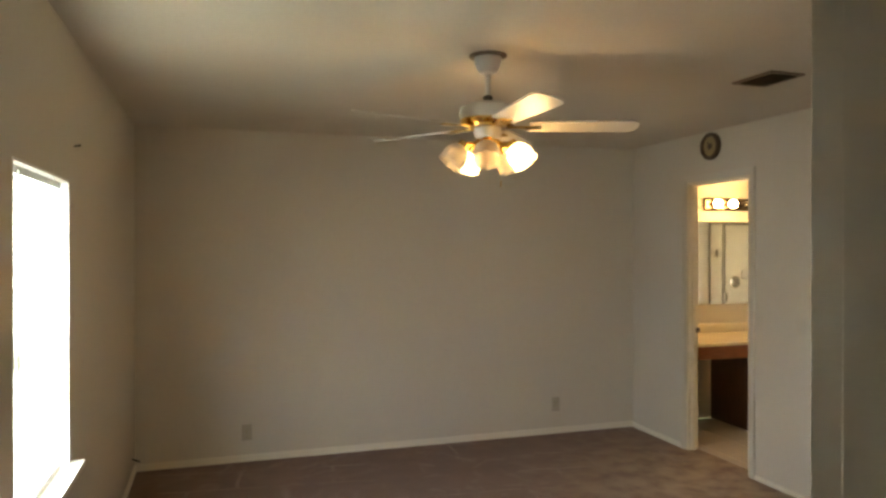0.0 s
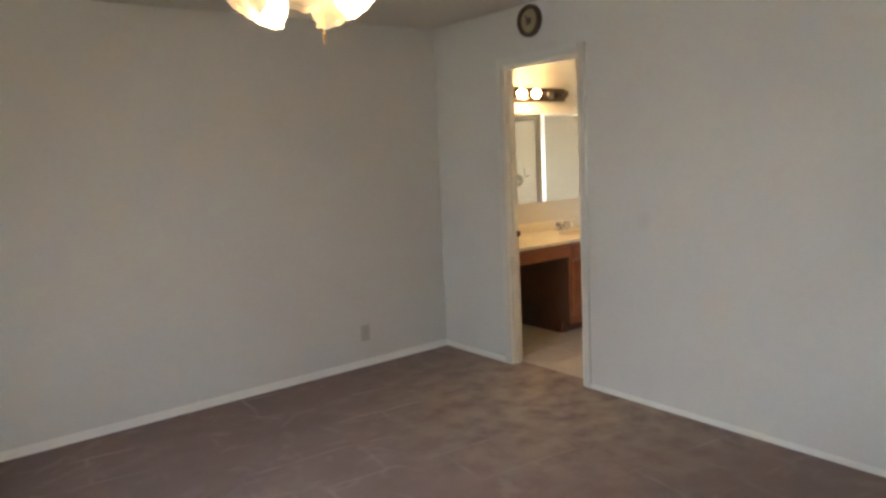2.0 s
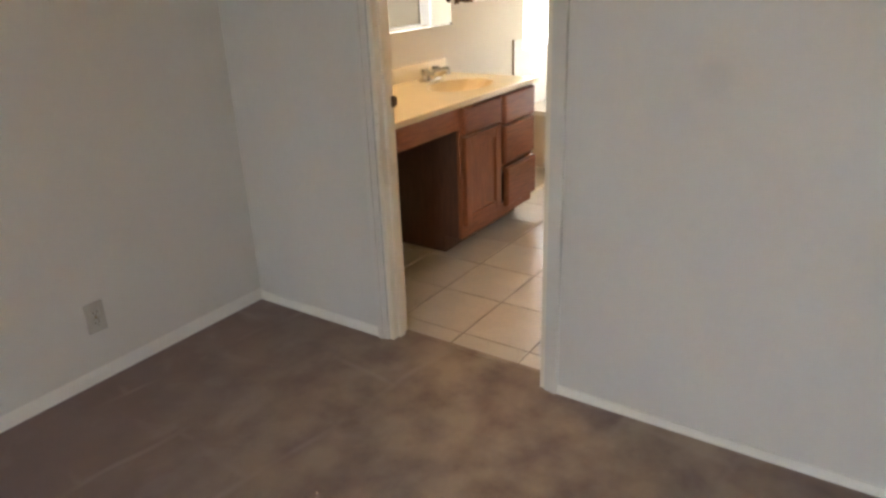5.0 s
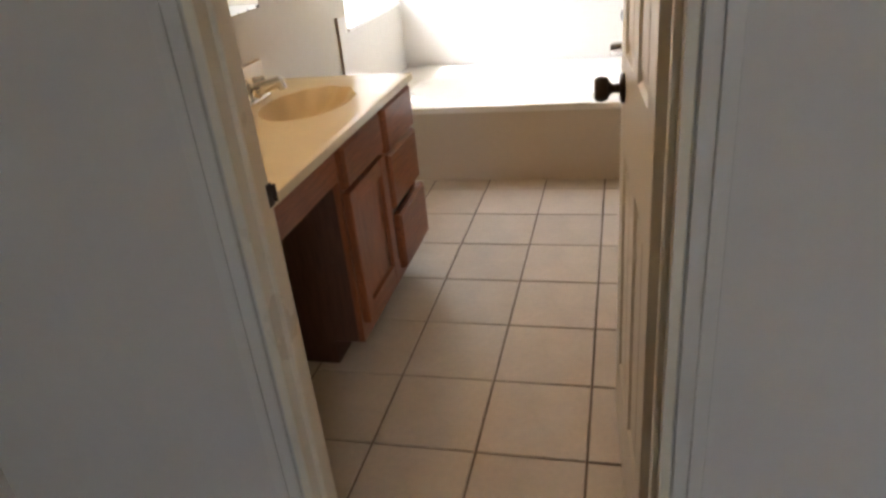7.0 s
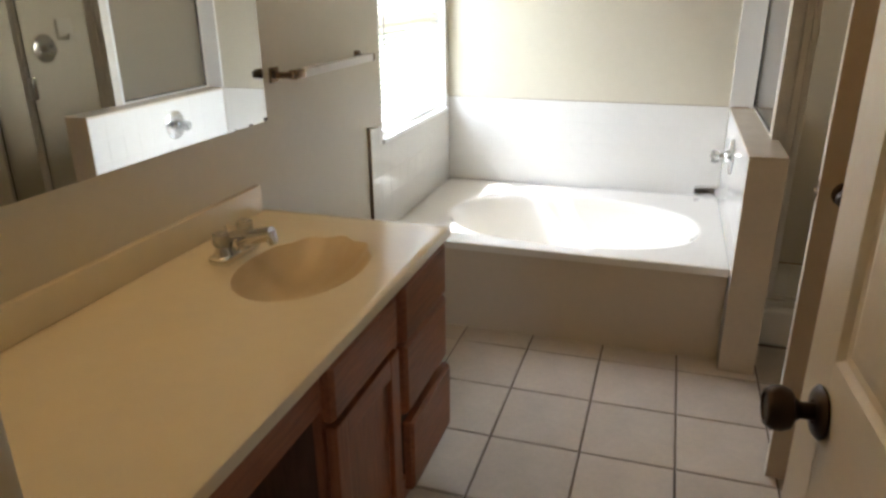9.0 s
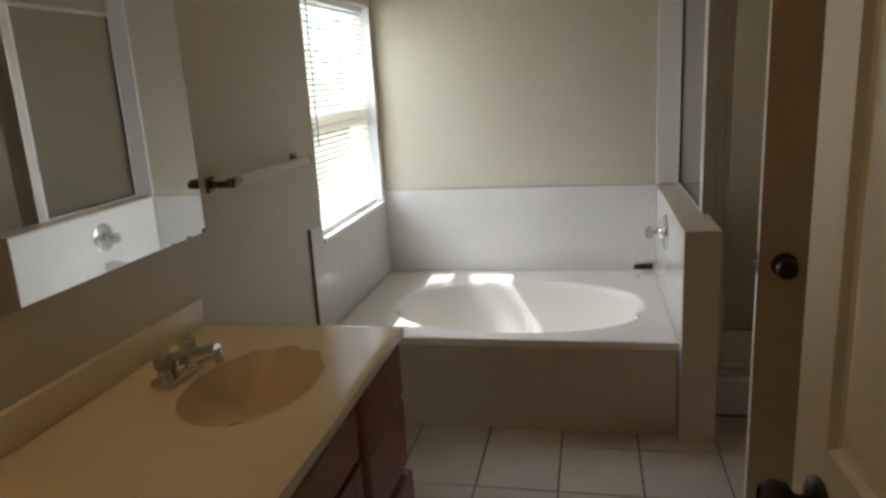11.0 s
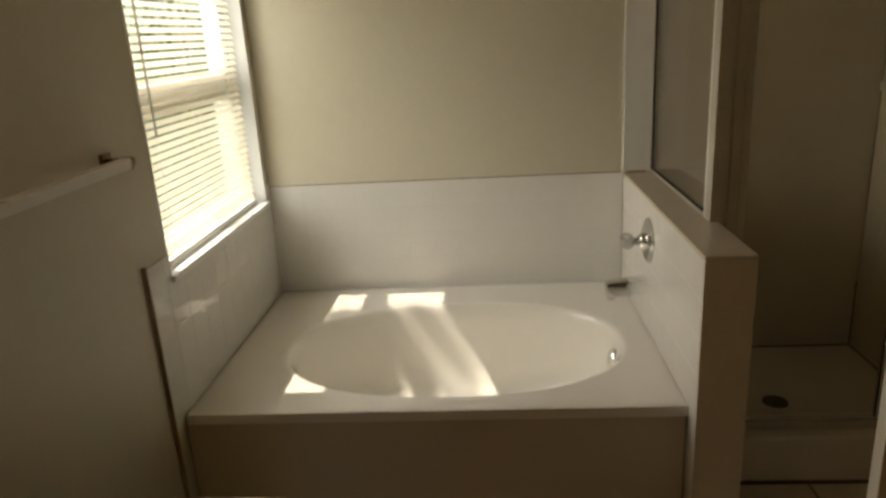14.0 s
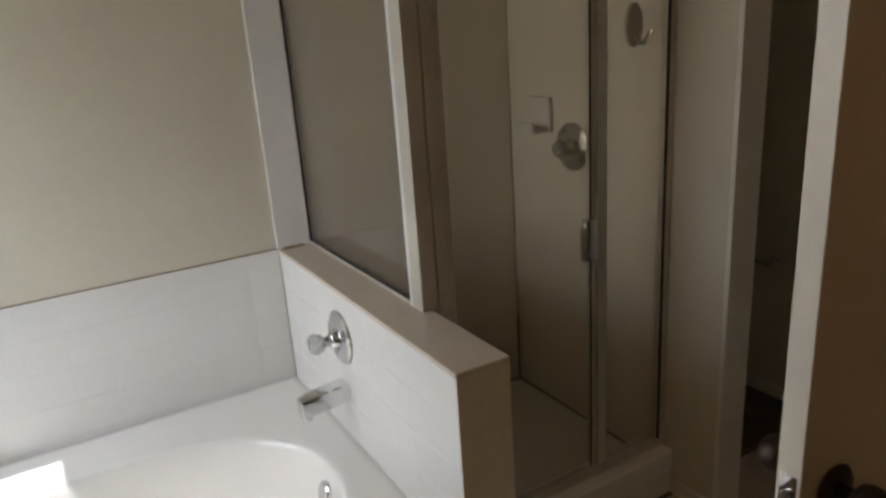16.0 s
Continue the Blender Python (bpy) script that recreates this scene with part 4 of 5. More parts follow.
# towel bar
towel = thing("towel_bar", (4.94, BN_Y, 1.17), "white square towel bar on two chrome posts", "towel rail")
for x in (4.632, 5.245):
    bm = boxed(x - 0.021, x + 0.021, BN_Y - 0.012, BN_Y, 1.147, 1.193, 0.004)
    box(bm, x - 0.012, x + 0.012, BN_Y - 0.075, BN_Y - 0.010, 1.160, 1.180, 0.003)
    part("bracket", bm, SMOKED, towel, "dark brown chrome bracket", True)
part("bar", boxed(4.644, 5.233, BN_Y - 0.079, BN_Y - 0.053, 1.157, 1.183, 0.003), WHITE_PLASTIC, towel, "white plastic bar")
part("sleeve", boxed(4.640, 4.698, BN_Y - 0.080, BN_Y - 0.052, 1.156, 1.184, 0.003), SMOKED, towel, "chrome end sleeve", True)
part("sleeve", boxed(5.226, 5.240, BN_Y - 0.080, BN_Y - 0.052, 1.156, 1.184, 0.003), SMOKED, towel, "chrome end sleeve", True)

# ---- bath ----
tub = thing("bathtub", (5.9, 6.8, 0), "glossy off-white oval drop-in bathtub with tan apron", "bathtub")
TX, TY, TA, TB = 5.835, 6.745, 0.372, 0.578


def tub_ring(k, n, scale, z):
    a = 2 * math.pi * k / n
    c, s = math.cos(a), math.sin(a)
    p = 2 / 2.25
    return (TX + TA * scale * math.copysign(abs(c) ** p, c), TY + TB * (scale * 0.9 + 0.1 if scale < 1 else scale) * math.copysign(abs(s) ** p, s), z)


bm, loops = holed_slab(TUB_X - 0.012, E_X - 0.0098, PONY_Y1 + 0.0004, BN_Y - 0.0098, TUB_Z, TUB_Z - 0.032, tub_ring, N, [(0.985, 0.003), (0.968, 0.012), (0.945, 0.04), (0.90, 0.14), (0.84, 0.24), (0.76, 0.305), (0.62, 0.335), (0.35, 0.345), (0.12, 0.348)])
close_bowl(bm, loops, N)
part("basin", bm, ACRYLIC, tub, "", True)
part("apron", boxed(TUB_X, TUB_X + 0.02, PONY_Y1 + 0.004, BN_Y - 0.002, 0, TUB_Z - 0.032), APRON, tub, "plain tan painted apron panel")
m = aim((TX + 0.0, TY - TB * 0.926, TUB_Z - 0.075), (0, 1, 0.22))
part("overflow_plate", lathe(bmesh.new(), [(0.036, -0.02), (0.036, 0.003), (0.031, 0.008), (0.012, 0.009), (0.002, 0.007)], m, 26), CHROME, tub, "round chrome overflow plate", True)
part("tub_drain", lathe(bmesh.new(), [(0.03, 0.0), (0.028, 0.004), (0.015, 0.003), (0.002, 0.001)], Matrix.Translation((TX, TY - 0.12, TUB_Z - 0.348)), 24), CHROME, tub, "", True)

# pony wall between tub and shower
pony = setting("wall_pony", boxed(PONY_X + 0.004, E_X, PONY_Y0 + 0.004, PONY_Y1 - 0.009, 0, PONY_Z - 0.012), APRON, "low half wall between tub and shower", "half wall")
cap = setting("pony_cap", boxed(PONY_X, E_X - 0.008, PONY_Y0 - 0.001, PONY_Y1 + 0.001, PONY_Z - 0.012, PONY_Z, 0.004), CAP, "tan polished stone cap on the half wall", "wall cap")
setting("pony_end", boxed(PONY_X, PONY_X + 0.004, PONY_Y0, PONY_Y1, 0, PONY_Z - 0.013, 0.0015), CAP, "tan glossy end panel of the half wall", "wall panel")

valve = thing("tub_valve", (5.935, PONY_Y1, 0.713), "round chrome tub valve with clear knob", "faucet")
m = aim((5.935, PONY_Y1, 0.713), (0, 1, 0))
part("escutcheon", lathe(bmesh.new(), [(0.078, 0.0), (0.077, 0.004), (0.066, 0.010), (0.03, 0.014), (0.024, 0.03), (0.018, 0.034)], m, 36), CHROME, valve, "", True)
part("stem", lathe(bmesh.new(), [(0.016, 0.03), (0.014, 0.052), (0.003, 0.053)], m, 20), CHROME, valve, "", True)
part("knob", lathe(bmesh.new(), [(0.014, 0.05), (0.024, 0.056), (0.03, 0.075), (0.025, 0.088), (0.004, 0.092)], m, 24, 0.05, 8), CLEAR, valve, "clear fluted plastic knob", True)
spout = thing("tub_spout", (5.935, PONY_Y1, 0.555), "chrome tub spout with a square mouth", "faucet")
bm = boxed(-0.030, 0.030, 0.0, 0.142, -0.027, 0.027, 0.009)
for v in bm.verts:
    if v.co.y > 0.09:
        v.co.z -= (v.co.y - 0.09) * 0.25
        v.co.x *= 0.85
bmesh.ops.translate(bm, vec=(5.935, PONY_Y1, 0.555), verts=bm.verts)
sp = part("spout_body", bm, CHROME, spout, "", True)
part("spout_lip", boxed(5.913, 5.957, PONY_Y1 + 0.114, PONY_Y1 + 0.138, 0.506, 0.530, 0.004), CHROME, spout, "", True)

# ---- shower ----
shower = thing("shower_enclosure", (6.0, 5.5, 0.0), "framed glass shower enclosure beside the tub", "shower")
PZ, TOPZ = 0.16, 1.90
part("pan", boxed(SHOWER_X + 0.06, E_X - 0.01, BS_Y + 0.01, PONY_Y0 - 0.002, 0.0, 0.075), ACRYLIC, shower, "off-white shower pan")
part("curb", boxed(SHOWER_X - 0.06, SHOWER_X + 0.06, BS_Y + 0.002, PONY_Y0 - 0.002, 0, PZ, 0.01), ACRYLIC, shower, "off-white raised curb")
part("drain_cover", lathe(bmesh.new(), [(0.045, 0.0), (0.043, 0.004), (0.02, 0.003), (0.002, 0.003)], Matrix.Translation((5.96, 5.60, 0.075)), 24), DARK, shower, "dark round drain cover", True)
X = SHOWER_X


def bar_part(name, x0, x1, y0, y1, z0, z1, mat=None, bevel=0.003):
    return part(name, boxed(x0, x1, y0, y1, z0, z1, bevel), mat or ALUMINIUM, shower)


# corner post on the half wall, channel and pane along the half wall
GY = 5.960
bar_part("corner_post", X - 0.02, X + 0.03, PONY_Y0 - 0.014, GY + 0.012, PONY_Z, TOPZ)
bar_part("post_fin", X - 0.012, X + 0.0, PONY_Y0 - 0.022, PONY_Y0 - 0.014, PZ, TOPZ)
bar_part("post_fin", X + 0.03, X + 0.045, GY - 0.012, GY + 0.012, PONY_Z, TOPZ, VINYL)
bar_part("jamb_post", X - 0.016, X + 0.018, PONY_Y0 - 0.05, PONY_Y0 - 0.022, PZ, TOPZ)
bar_part("pane_channel", X + 0.045, E_X - 0.012, GY - 0.010, GY + 0.010, PONY_Z, PONY_Z + 0.012)
bar_part("pane_channel", X + 0.045, E_X - 0.012, GY - 0.010, GY + 0.010, TOPZ - 0.02, TOPZ)
bar_part("seal", X + 0.045, E_X - 0.012, GY + 0.006, GY + 0.0115, PONY_Z + 0.012, PONY_Z + 0.017, RUBBER, 0)
bar_part("seal", E_X - 0.026, E_X - 0.020, GY + 0.004, GY + 0.0105, PONY_Z + 0.012, TOPZ - 0.02, RUBBER, 0)
bar_part("wall_channel", E_X - 0.020, E_X - 0.008, GY - 0.012, GY + 0.012, PONY_Z, TOPZ)
part("pane", boxed(X + 0.045, E_X - 0.02, GY - 0.003, GY + 0.003, PONY_Z + 0.012, TOPZ - 0.02), SHOWER_GLASS, shower, "clear side pane with soap haze")
# front: track, door and narrow fixed pane
DY = 5.415
bar_part("top_rail", X - 0.018, X + 0.018, BS_Y + 0.012, PONY_Y0 - 0.022, TOPZ - 0.03, TOPZ)
bar_part("bottom_track", X - 0.016, X + 0.016, BS_Y + 0.012, PONY_Y0 - 0.022, PZ, PZ + 0.028)
bar_part("mid_post", X - 0.012, X + 0.012, DY - 0.045, DY - 0.010, PZ + 0.028, TOPZ - 0.03)
bar_part("wall_jamb", X - 0.016, X + 0.016, BS_Y, BS_Y + 0.026, PZ, TOPZ)
bar_part("seal", X - 0.018, X - 0.013, BS_Y + 0.026, BS_Y + 0.034, PZ + 0.03, TOPZ - 0.03, RUBBER, 0)
part("fixed_pane", boxed(X - 0.003, X + 0.003, BS_Y + 0.026, DY - 0.045, PZ + 0.028, TOPZ - 0.03), SHOWER_GLASS, shower)
sd = part("shower_door", boxed(X - 0.003, X + 0.003, DY + 0.014, PONY_Y0 - 0.075, PZ + 0.05, TOPZ - 0.055), SHOWER_GLASS, shower, "framed clear glass shower door")
for y0, y1, z0, z1 in ((DY - 0.006, DY + 0.014, PZ + 0.034, TOPZ - 0.035), (PONY_Y0 - 0.075, PONY_Y0 - 0.052, PZ + 0.034, TOPZ - 0.035), (DY + 0.014, PONY_Y0 - 0.075, PZ + 0.034, PZ + 0.05), (DY + 0.014, PONY_Y0 - 0.075, TOPZ - 0.055, TOPZ - 0.035)):
    part("door_bar", boxed(X - 0.009, X + 0.009, y0, y1, z0, z1, 0.002), ALUMINIUM, sd)
part("door_seal", boxed(X - 0.0105, X - 0.009, DY + 0.012, DY + 0.018, PZ + 0.04, TOPZ - 0.05), RUBBER, sd)
bm = boxed(X - 0.030, X - 0.004, DY + 0.010, DY + 0.048, 0.868, 0.985, 0.005)
part("door_pull", bm, CHROME, sd, "short chrome door pull", True)

hook = thing("adhesive_hook", (X - 0.003, 5.27, 1.46), "clear oval adhesive hook stuck on the shower glass", "hook")
m = Matrix.Translation((X - 0.008, 5.275, 1.478)) @ Matrix.Diagonal((1, 0.55, 1, 1)) @ aim((0, 0, 0), (-1, 0, 0))
part("hook_plate", lathe(bmesh.new(), [(0.056, -0.005), (0.056, 0.002), (0.05, 0.006), (0.003, 0.006)], m, 28), PLASTIC, hook, "", True)
bm = bmesh.new()
pts = [(X - 0.012, 5.275, 1.452), (X - 0.022, 5.268, 1.434), (X - 0.036, 5.258, 1.434), (X - 0.045, 5.248, 1.462)]
for p, q in zip(pts, pts[1:]):
    rod(bm, p, q, 0.008, 0.007, 10)
part("hook_arm", bm, CHROME, hook, "", True)

sv = thing("shower_valve", (6.06, BS_Y, 1.105), "round chrome shower valve with clear knob", "faucet")
m = aim((6.06, BS_Y + 0.009, 1.094), (0, 1, 0))
part("escutcheon", lathe(bmesh.new(), [(0.082, 0.0), (0.081, 0.004), (0.068, 0.010), (0.03, 0.014), (0.024, 0.03), (0.018, 0.034)], m, 36), CHROME, sv, "", True)
part("knob", lathe(bmesh.new(), [(0.014, 0.034), (0.024, 0.04), (0.03, 0.058), (0.025, 0.07), (0.004, 0.074)], m, 24, 0.05, 8), CLEAR, sv, "clear fluted plastic knob", True)
dish = thing("soap_dish", (6.224, BS_Y, 1.17), "white ceramic soap dish with a grab bar", "soap dish")
bm = boxed(6.163, 6.285, BS_Y + 0.008, BS_Y + 0.024, 1.135, 1.255, 0.006)
box(bm, 6.172, 6.276, BS_Y + 0.02, BS_Y + 0.090, 1.135, 1.153, 0.008)
box(bm, 6.176, 6.272, BS_Y + 0.076, BS_Y + 0.090, 1.146, 1.172, 0.006)
part("dish", bm, WALL_TILE, dish, "", True)

# bright tile return beside the side pane and stained caulk at its foot
setting("tile_return", boxed(E_X - 0.012, E_X, GY + 0.012, PONY_Y1 + 0.004, PONY_Z, H, 0.003), WALL_TILE, "white bullnose tile strip above the half wall", "wall tile")
setting("caulk_line", boxed(E_X - 0.03, E_X - 0.011, GY + 0.03, PONY_Y1 - 0.012, PONY_Z, PONY_Z + 0.004, 0.001), CAULK_AND_SHADOW, "brown stained caulk at the half wall", "caulk")
# Thin dark strip standing in for the shadow along the tile top.
setting("trim_shadow_line", boxed(E_X - 0.0066, E_X, PONY_Y1 + 0.004, BN_Y - 0.008, 0.8548, 0.8562), CAULK_AND_SHADOW, "thin brown line drawn as the trim shadow atop the tub tiles", "caulk")
setting("caulk_strip", boxed(5.318, 5.324, BN_Y - 0.012, BN_Y - 0.0005, 0.0, 0.878), CAULK_AND_SHADOW, "grey-brown caulked edge of the tub tile", "caulk")

setting("caulk_shower_side", boxed(SHOWER_X + 0.06, E_X - 0.016, BS_Y + 0.0055, BS_Y + 0.0125, 0.074, 0.082, 0.001), CAULK_AND_SHADOW, "brown mildewed caulk at the shower pan", "caulk")
setting("caulk_shower_back", boxed(E_X - 0.0125, E_X - 0.0055, BS_Y + 0.013, PONY_Y0 - 0.004, 0.074, 0.082, 0.001), CAULK_AND_SHADOW, "brown mildewed caulk at the shower pan", "caulk")
setting("caulk_shower_corner", boxed(E_X - 0.0115, E_X - 0.006, BS_Y + 0.006, BS_Y + 0.0115, 0.083, 0.36, 0.001), CAULK_AND_SHADOW, "brown mildew in the shower corner", "caulk")

# ---- toilet room ----
holder = thing("paper_holder", (5.87, 4.33, 0.57), "chrome toilet paper holder on the dark wall", "paper holder")
for x in (5.81, 5.93):
    bm = boxed(x - 0.02, x + 0.02, 4.33, 4.342, 0.55, 0.59, 0.004)
    box(bm, x - 0.01, x + 0.01, 4.34, 4.40, 0.56, 0.58, 0.003)
    part("post", bm, CHROME, holder, "", True)
part("roller", rod(bmesh.new(), (5.82, 4.392, 0.57), (5.92, 4.392, 0.57), 0.008), CHROME, holder, "", True)

# ---- bedroom fittings ----
fan = thing("ceiling_fan", (0.587, 5.086, H), "white ceiling fan with brass trim and tulip light shades", "ceiling fan")
OX, OY = 0.587, 5.086
at = Matrix.Translation((OX, OY, 0))
part("canopy", lathe(bmesh.new(), [(0.060, H), (0.060, H - 0.018), (0.054, H - 0.050), (0.036, H - 0.078), (0.016, H - 0.085)], at, 32), WHITE_METAL, fan, "", True)
part("canopy_ring", lathe(bmesh.new(), [(0.083, H), (0.083, H - 0.006), (0.060, H - 0.010)], at, 32), DIRTY, fan)
part("down_rod", rod(bmesh.new(), (OX, OY, H - 0.08), (OX, OY, 2.20), 0.011), WHITE_METAL, fan, "", True)
part("coupling", lathe(bmesh.new(), [(0.012, 2.245), (0.021, 2.238), (0.021, 2.215), (0.03, 2.208)], at, 20), DARK, fan, "", True)
part("motor_housing", lathe(bmesh.new(), [(0.02, 2.212), (0.075, 2.208), (0.118, 2.19), (0.128, 2.165), (0.122, 2.135), (0.10, 2.128)], at, 40), WHITE_METAL, fan, "", True)
part("motor_band", lathe(bmesh.new(), [(0.123, 2.136), (0.126, 2.128), (0.112, 2.112), (0.08, 2.105), (0.03, 2.104)], at, 40), BRASS, fan, "polished brass band", True)
part("switch_housing", lathe(bmesh.new(), [(0.03, 2.106), (0.058, 2.10), (0.062, 2.075), (0.052, 2.055), (0.03, 2.05)], at, 32), WHITE_METAL, fan, "", True)
part("light_fitter", lathe(bmesh.new(), [(0.03, 2.052), (0.055, 2.045), (0.06, 2.02), (0.045, 1.995), (0.022, 1.985), (0.008, 1.975), (0.003, 1.965)], at, 32), BRASS, fan, "polished brass light fitter", True)
for k in range(5):
    a = radians(-19.6 + 72 * k)
    r = Matrix.Translation((OX, OY, 2.10)) @ Matrix.Rotation(a, 4, "Z")
    bm = bmesh.new()
    box(bm, 0.085, 0.19, -0.014, 0.014, -0.004, 0.006, 0.002)
    box(bm, 0.17, 0.235, -0.034, 0.034, -0.004, 0.000, 0.001)
    bmesh.ops.transform(bm, matrix=r, verts=bm.verts)
    arm = part("blade_arm", bm, BRASS, fan, "brass blade arm")
    bm = bmesh.new()
    n = 14
    rim = [(0.185, -0.052), (0.58, -0.066)] + [(0.62 + 0.045 * math.sin(t), -0.066 * math.cos(t)) for t in [math.pi * i / n for i in range(1, n)]] + [(0.58, 0.066), (0.185, 0.052)]
    lo = [bm.verts.new((x, y, -0.004)) for x, y in rim]
    hi = [bm.verts.new((x, y, 0.002)) for x, y in rim]
    bm.faces.new(lo)
    bm.faces.new(hi)
    for i in range(len(rim)):
        bm.faces.new((lo[i], lo[(i + 1) % len(rim)], hi[(i + 1) % len(rim)], hi[i]))
    bmesh.ops.transform(bm, matrix=r @ Matrix.Translation((0, 0, 0.006)) @ Matrix.Rotation(radians(-12), 4, "X"), verts=bm.verts)
    part("blade", bm, DUSTY_BLADE, arm, "white fan blade")
for k in range(5):
    a = radians(-41.6 + 72 * k)
    d = Vector((math.cos(a), math.sin(a), 0))
    root = Vector((OX, OY, 2.03)) + d * 0.05
    neck = Vector((OX, OY, 2.025)) + d * 0.105
    arm = part("lamp_arm", rod(bmesh.new(), root, neck, 0.009, 0.009, 12), BRASS, fan, "", True)
    down = (d * 0.62 + Vector((0, 0, -0.78))).normalized()
    m = aim(neck, down)
    part("lamp_cup", lathe(bmesh.new(), [(0.008, -0.012), (0.026, -0.004), (0.029, 0.022), (0.026, 0.024)], m, 22), BRASS, arm, "", True)
    lit = k in (0, 2)
    prof = [(0.026, 0.018), (0.036, 0.026), (0.050, 0.044), (0.056, 0.068), (0.055, 0.090), (0.051, 0.102), (0.057, 0.115)]
    part("shade", lathe(bmesh.new(), prof, m, 40, 0.07, 8), FROST_LIT if lit else FROST, arm, "lit frosted tulip shade" if lit else "unlit frosted tulip shade", True)
    if lit:
        bm = bmesh.new()
        bmesh.ops.create_uvsphere(bm, u_segments=16, v_segments=12, radius=0.028, matrix=Matrix.Translation(neck + down * 0.072))
        part("bulb", bm, BULB_ON, arm, "lit bulb", True)
        bulb_light("fan_bulb_light", neck + down * 0.11, FAN_W, WARM, 0.035)
bm = rod(bmesh.new(), (OX + 0.05, OY - 0.03, 2.06), (OX + 0.05, OY - 0.03, 1.86), 0.001, seg=6)
rod(bm, (OX + 0.05, OY - 0.03, 1.865), (OX + 0.05, OY - 0.03, 1.835), 0.004, 0.003, 10)
part("pull_chain", bm, BRASS, fan)

clock = thing("wall_clock", (P_X0, 6.462, 2.308), "small round dark-rimmed wall clock with tan face", "clock")
m = aim((P_X0, 6.462, 2.308), (-1, 0, 0))
part("case", lathe(bmesh.new(), [(0.100, 0.0), (0.100, 0.022), (0.092, 0.032), (0.078, 0.030), (0.072, 0.020), (0.07, 0.014)], m, 40), CLOCK_RIM, clock, "", True)
part("dial", lathe(bmesh.new(), [(0.073, 0.013), (0.072, 0.016), (0.003, 0.016)], m, 40), CLOCK_FACE, clock, "tan dial")
bm = bmesh.new()
for ang, ln in ((40, 0.05), (150, 0.035)):
    t = m @ Matrix.Rotation(radians(ang), 4, "Z")
    box(bm, -0.003, 0.003, -0.006, ln, 0.018, 0.020, 0, t)
part("clock_pointers", bm, DARK, clock)
bm = lathe(bmesh.new(), [(0.022, 0.016), (0.022, 0.021), (0.003, 0.021)], m, 24)
part("centre_boss", bm, CLOCK_RIM, clock)

vent = thing("ceiling_vent", (2.08, 5.04, H), "grimy brown metal ceiling air register", "vent")
VX0, VX1, VY0, VY1 = 1.975, 2.185, 4.905, 5.175
part("backing", boxed(VX0 + 0.01, VX1 - 0.01, VY0 + 0.01, VY1 - 0.01, H - 0.002, H), DARK, vent)
for a, b, c, d in ((VX0, VX0 + 0.022, VY0, VY1), (VX1 - 0.022, VX1, VY0, VY1), (VX0 + 0.022, VX1 - 0.022, VY0, VY0 + 0.022), (VX0 + 0.022, VX1 - 0.022, VY1 - 0.022, VY1)):
    part("frame_bar", boxed(a, b, c, d, H - 0.009, H, 0.002), DIRTY, vent)
for k in range(9):
    y = VY0 + 0.036 + k * 0.0248
    t = Matrix.Translation((2.08, y, H - 0.009)) @ Matrix.Rotation(radians(40), 4, "X")
    part("slat", box(bmesh.new(), VX0 + 0.022 - 2.08, VX1 - 0.022 - 2.08, -0.009, 0.009, -0.0008, 0.0008, 0, t), DIRTY, vent)


def outlet(x, z):
    o = thing("wall_outlet", (x, N_Y, z), "ivory plastic duplex wall outlet", "outlet", "bedroom outlets")
    part("cover_plate", boxed(x - 0.036, x + 0.036, N_Y - 0.006, N_Y, z - 0.058, z + 0.058, 0.003), PLASTIC, o, "", True)
    for s in (-1, 1):
        r = part("receptacle", boxed(x - 0.017, x + 0.017, N_Y - 0.0085, N_Y - 0.005, z + s * 0.0195 - 0.0145, z + s * 0.0195 + 0.0145, 0.004), PLASTIC, o, "", True)
        bm = boxed(x - 0.008, x - 0.006, N_Y - 0.0088, N_Y - 0.0083, z + s * 0.0195 - 0.002, z + s * 0.0195 + 0.008)
        box(bm, x + 0.006, x + 0.008, N_Y - 0.0088, N_Y - 0.0083, z + s * 0.0195 - 0.002, z + s * 0.0195 + 0.007)
        rod(bm, (x, N_Y - 0.0088, z + s * 0.0195 - 0.008), (x, N_Y - 0.0083, z + s * 0.0195 - 0.008), 0.0025, seg=10)
        part("slots", bm, DARK, r)
    part("screw", rod(bmesh.new(), (x, N_Y - 0.0072, z), (x, N_Y - 0.0055, z), 0.0035, seg=10), BRASS, o)


outlet(-0.357, 0.213)
outlet(2.147, 0.245)
stub = thing("cable_stub", (W_X, 7.30, 0.14), "short dark cable end poking from the wall", "cable")
part("cable", rod(bmesh.new(), (W_X, 7.30, 0.14), (W_X + 0.05, 7.30, 0.12), 0.006, seg=10), DARK, stub)
nail = thing("wall_nail", (W_X, 5.35, 1.98), "small dark nail stuck in the wall", "nail")
part("nail_shaft", rod(bmesh.new(), (W_X, 5.35, 1.98), (W_X + 0.025, 5.35, 1.985), 0.003, 0.005, 8), DARK, nail)


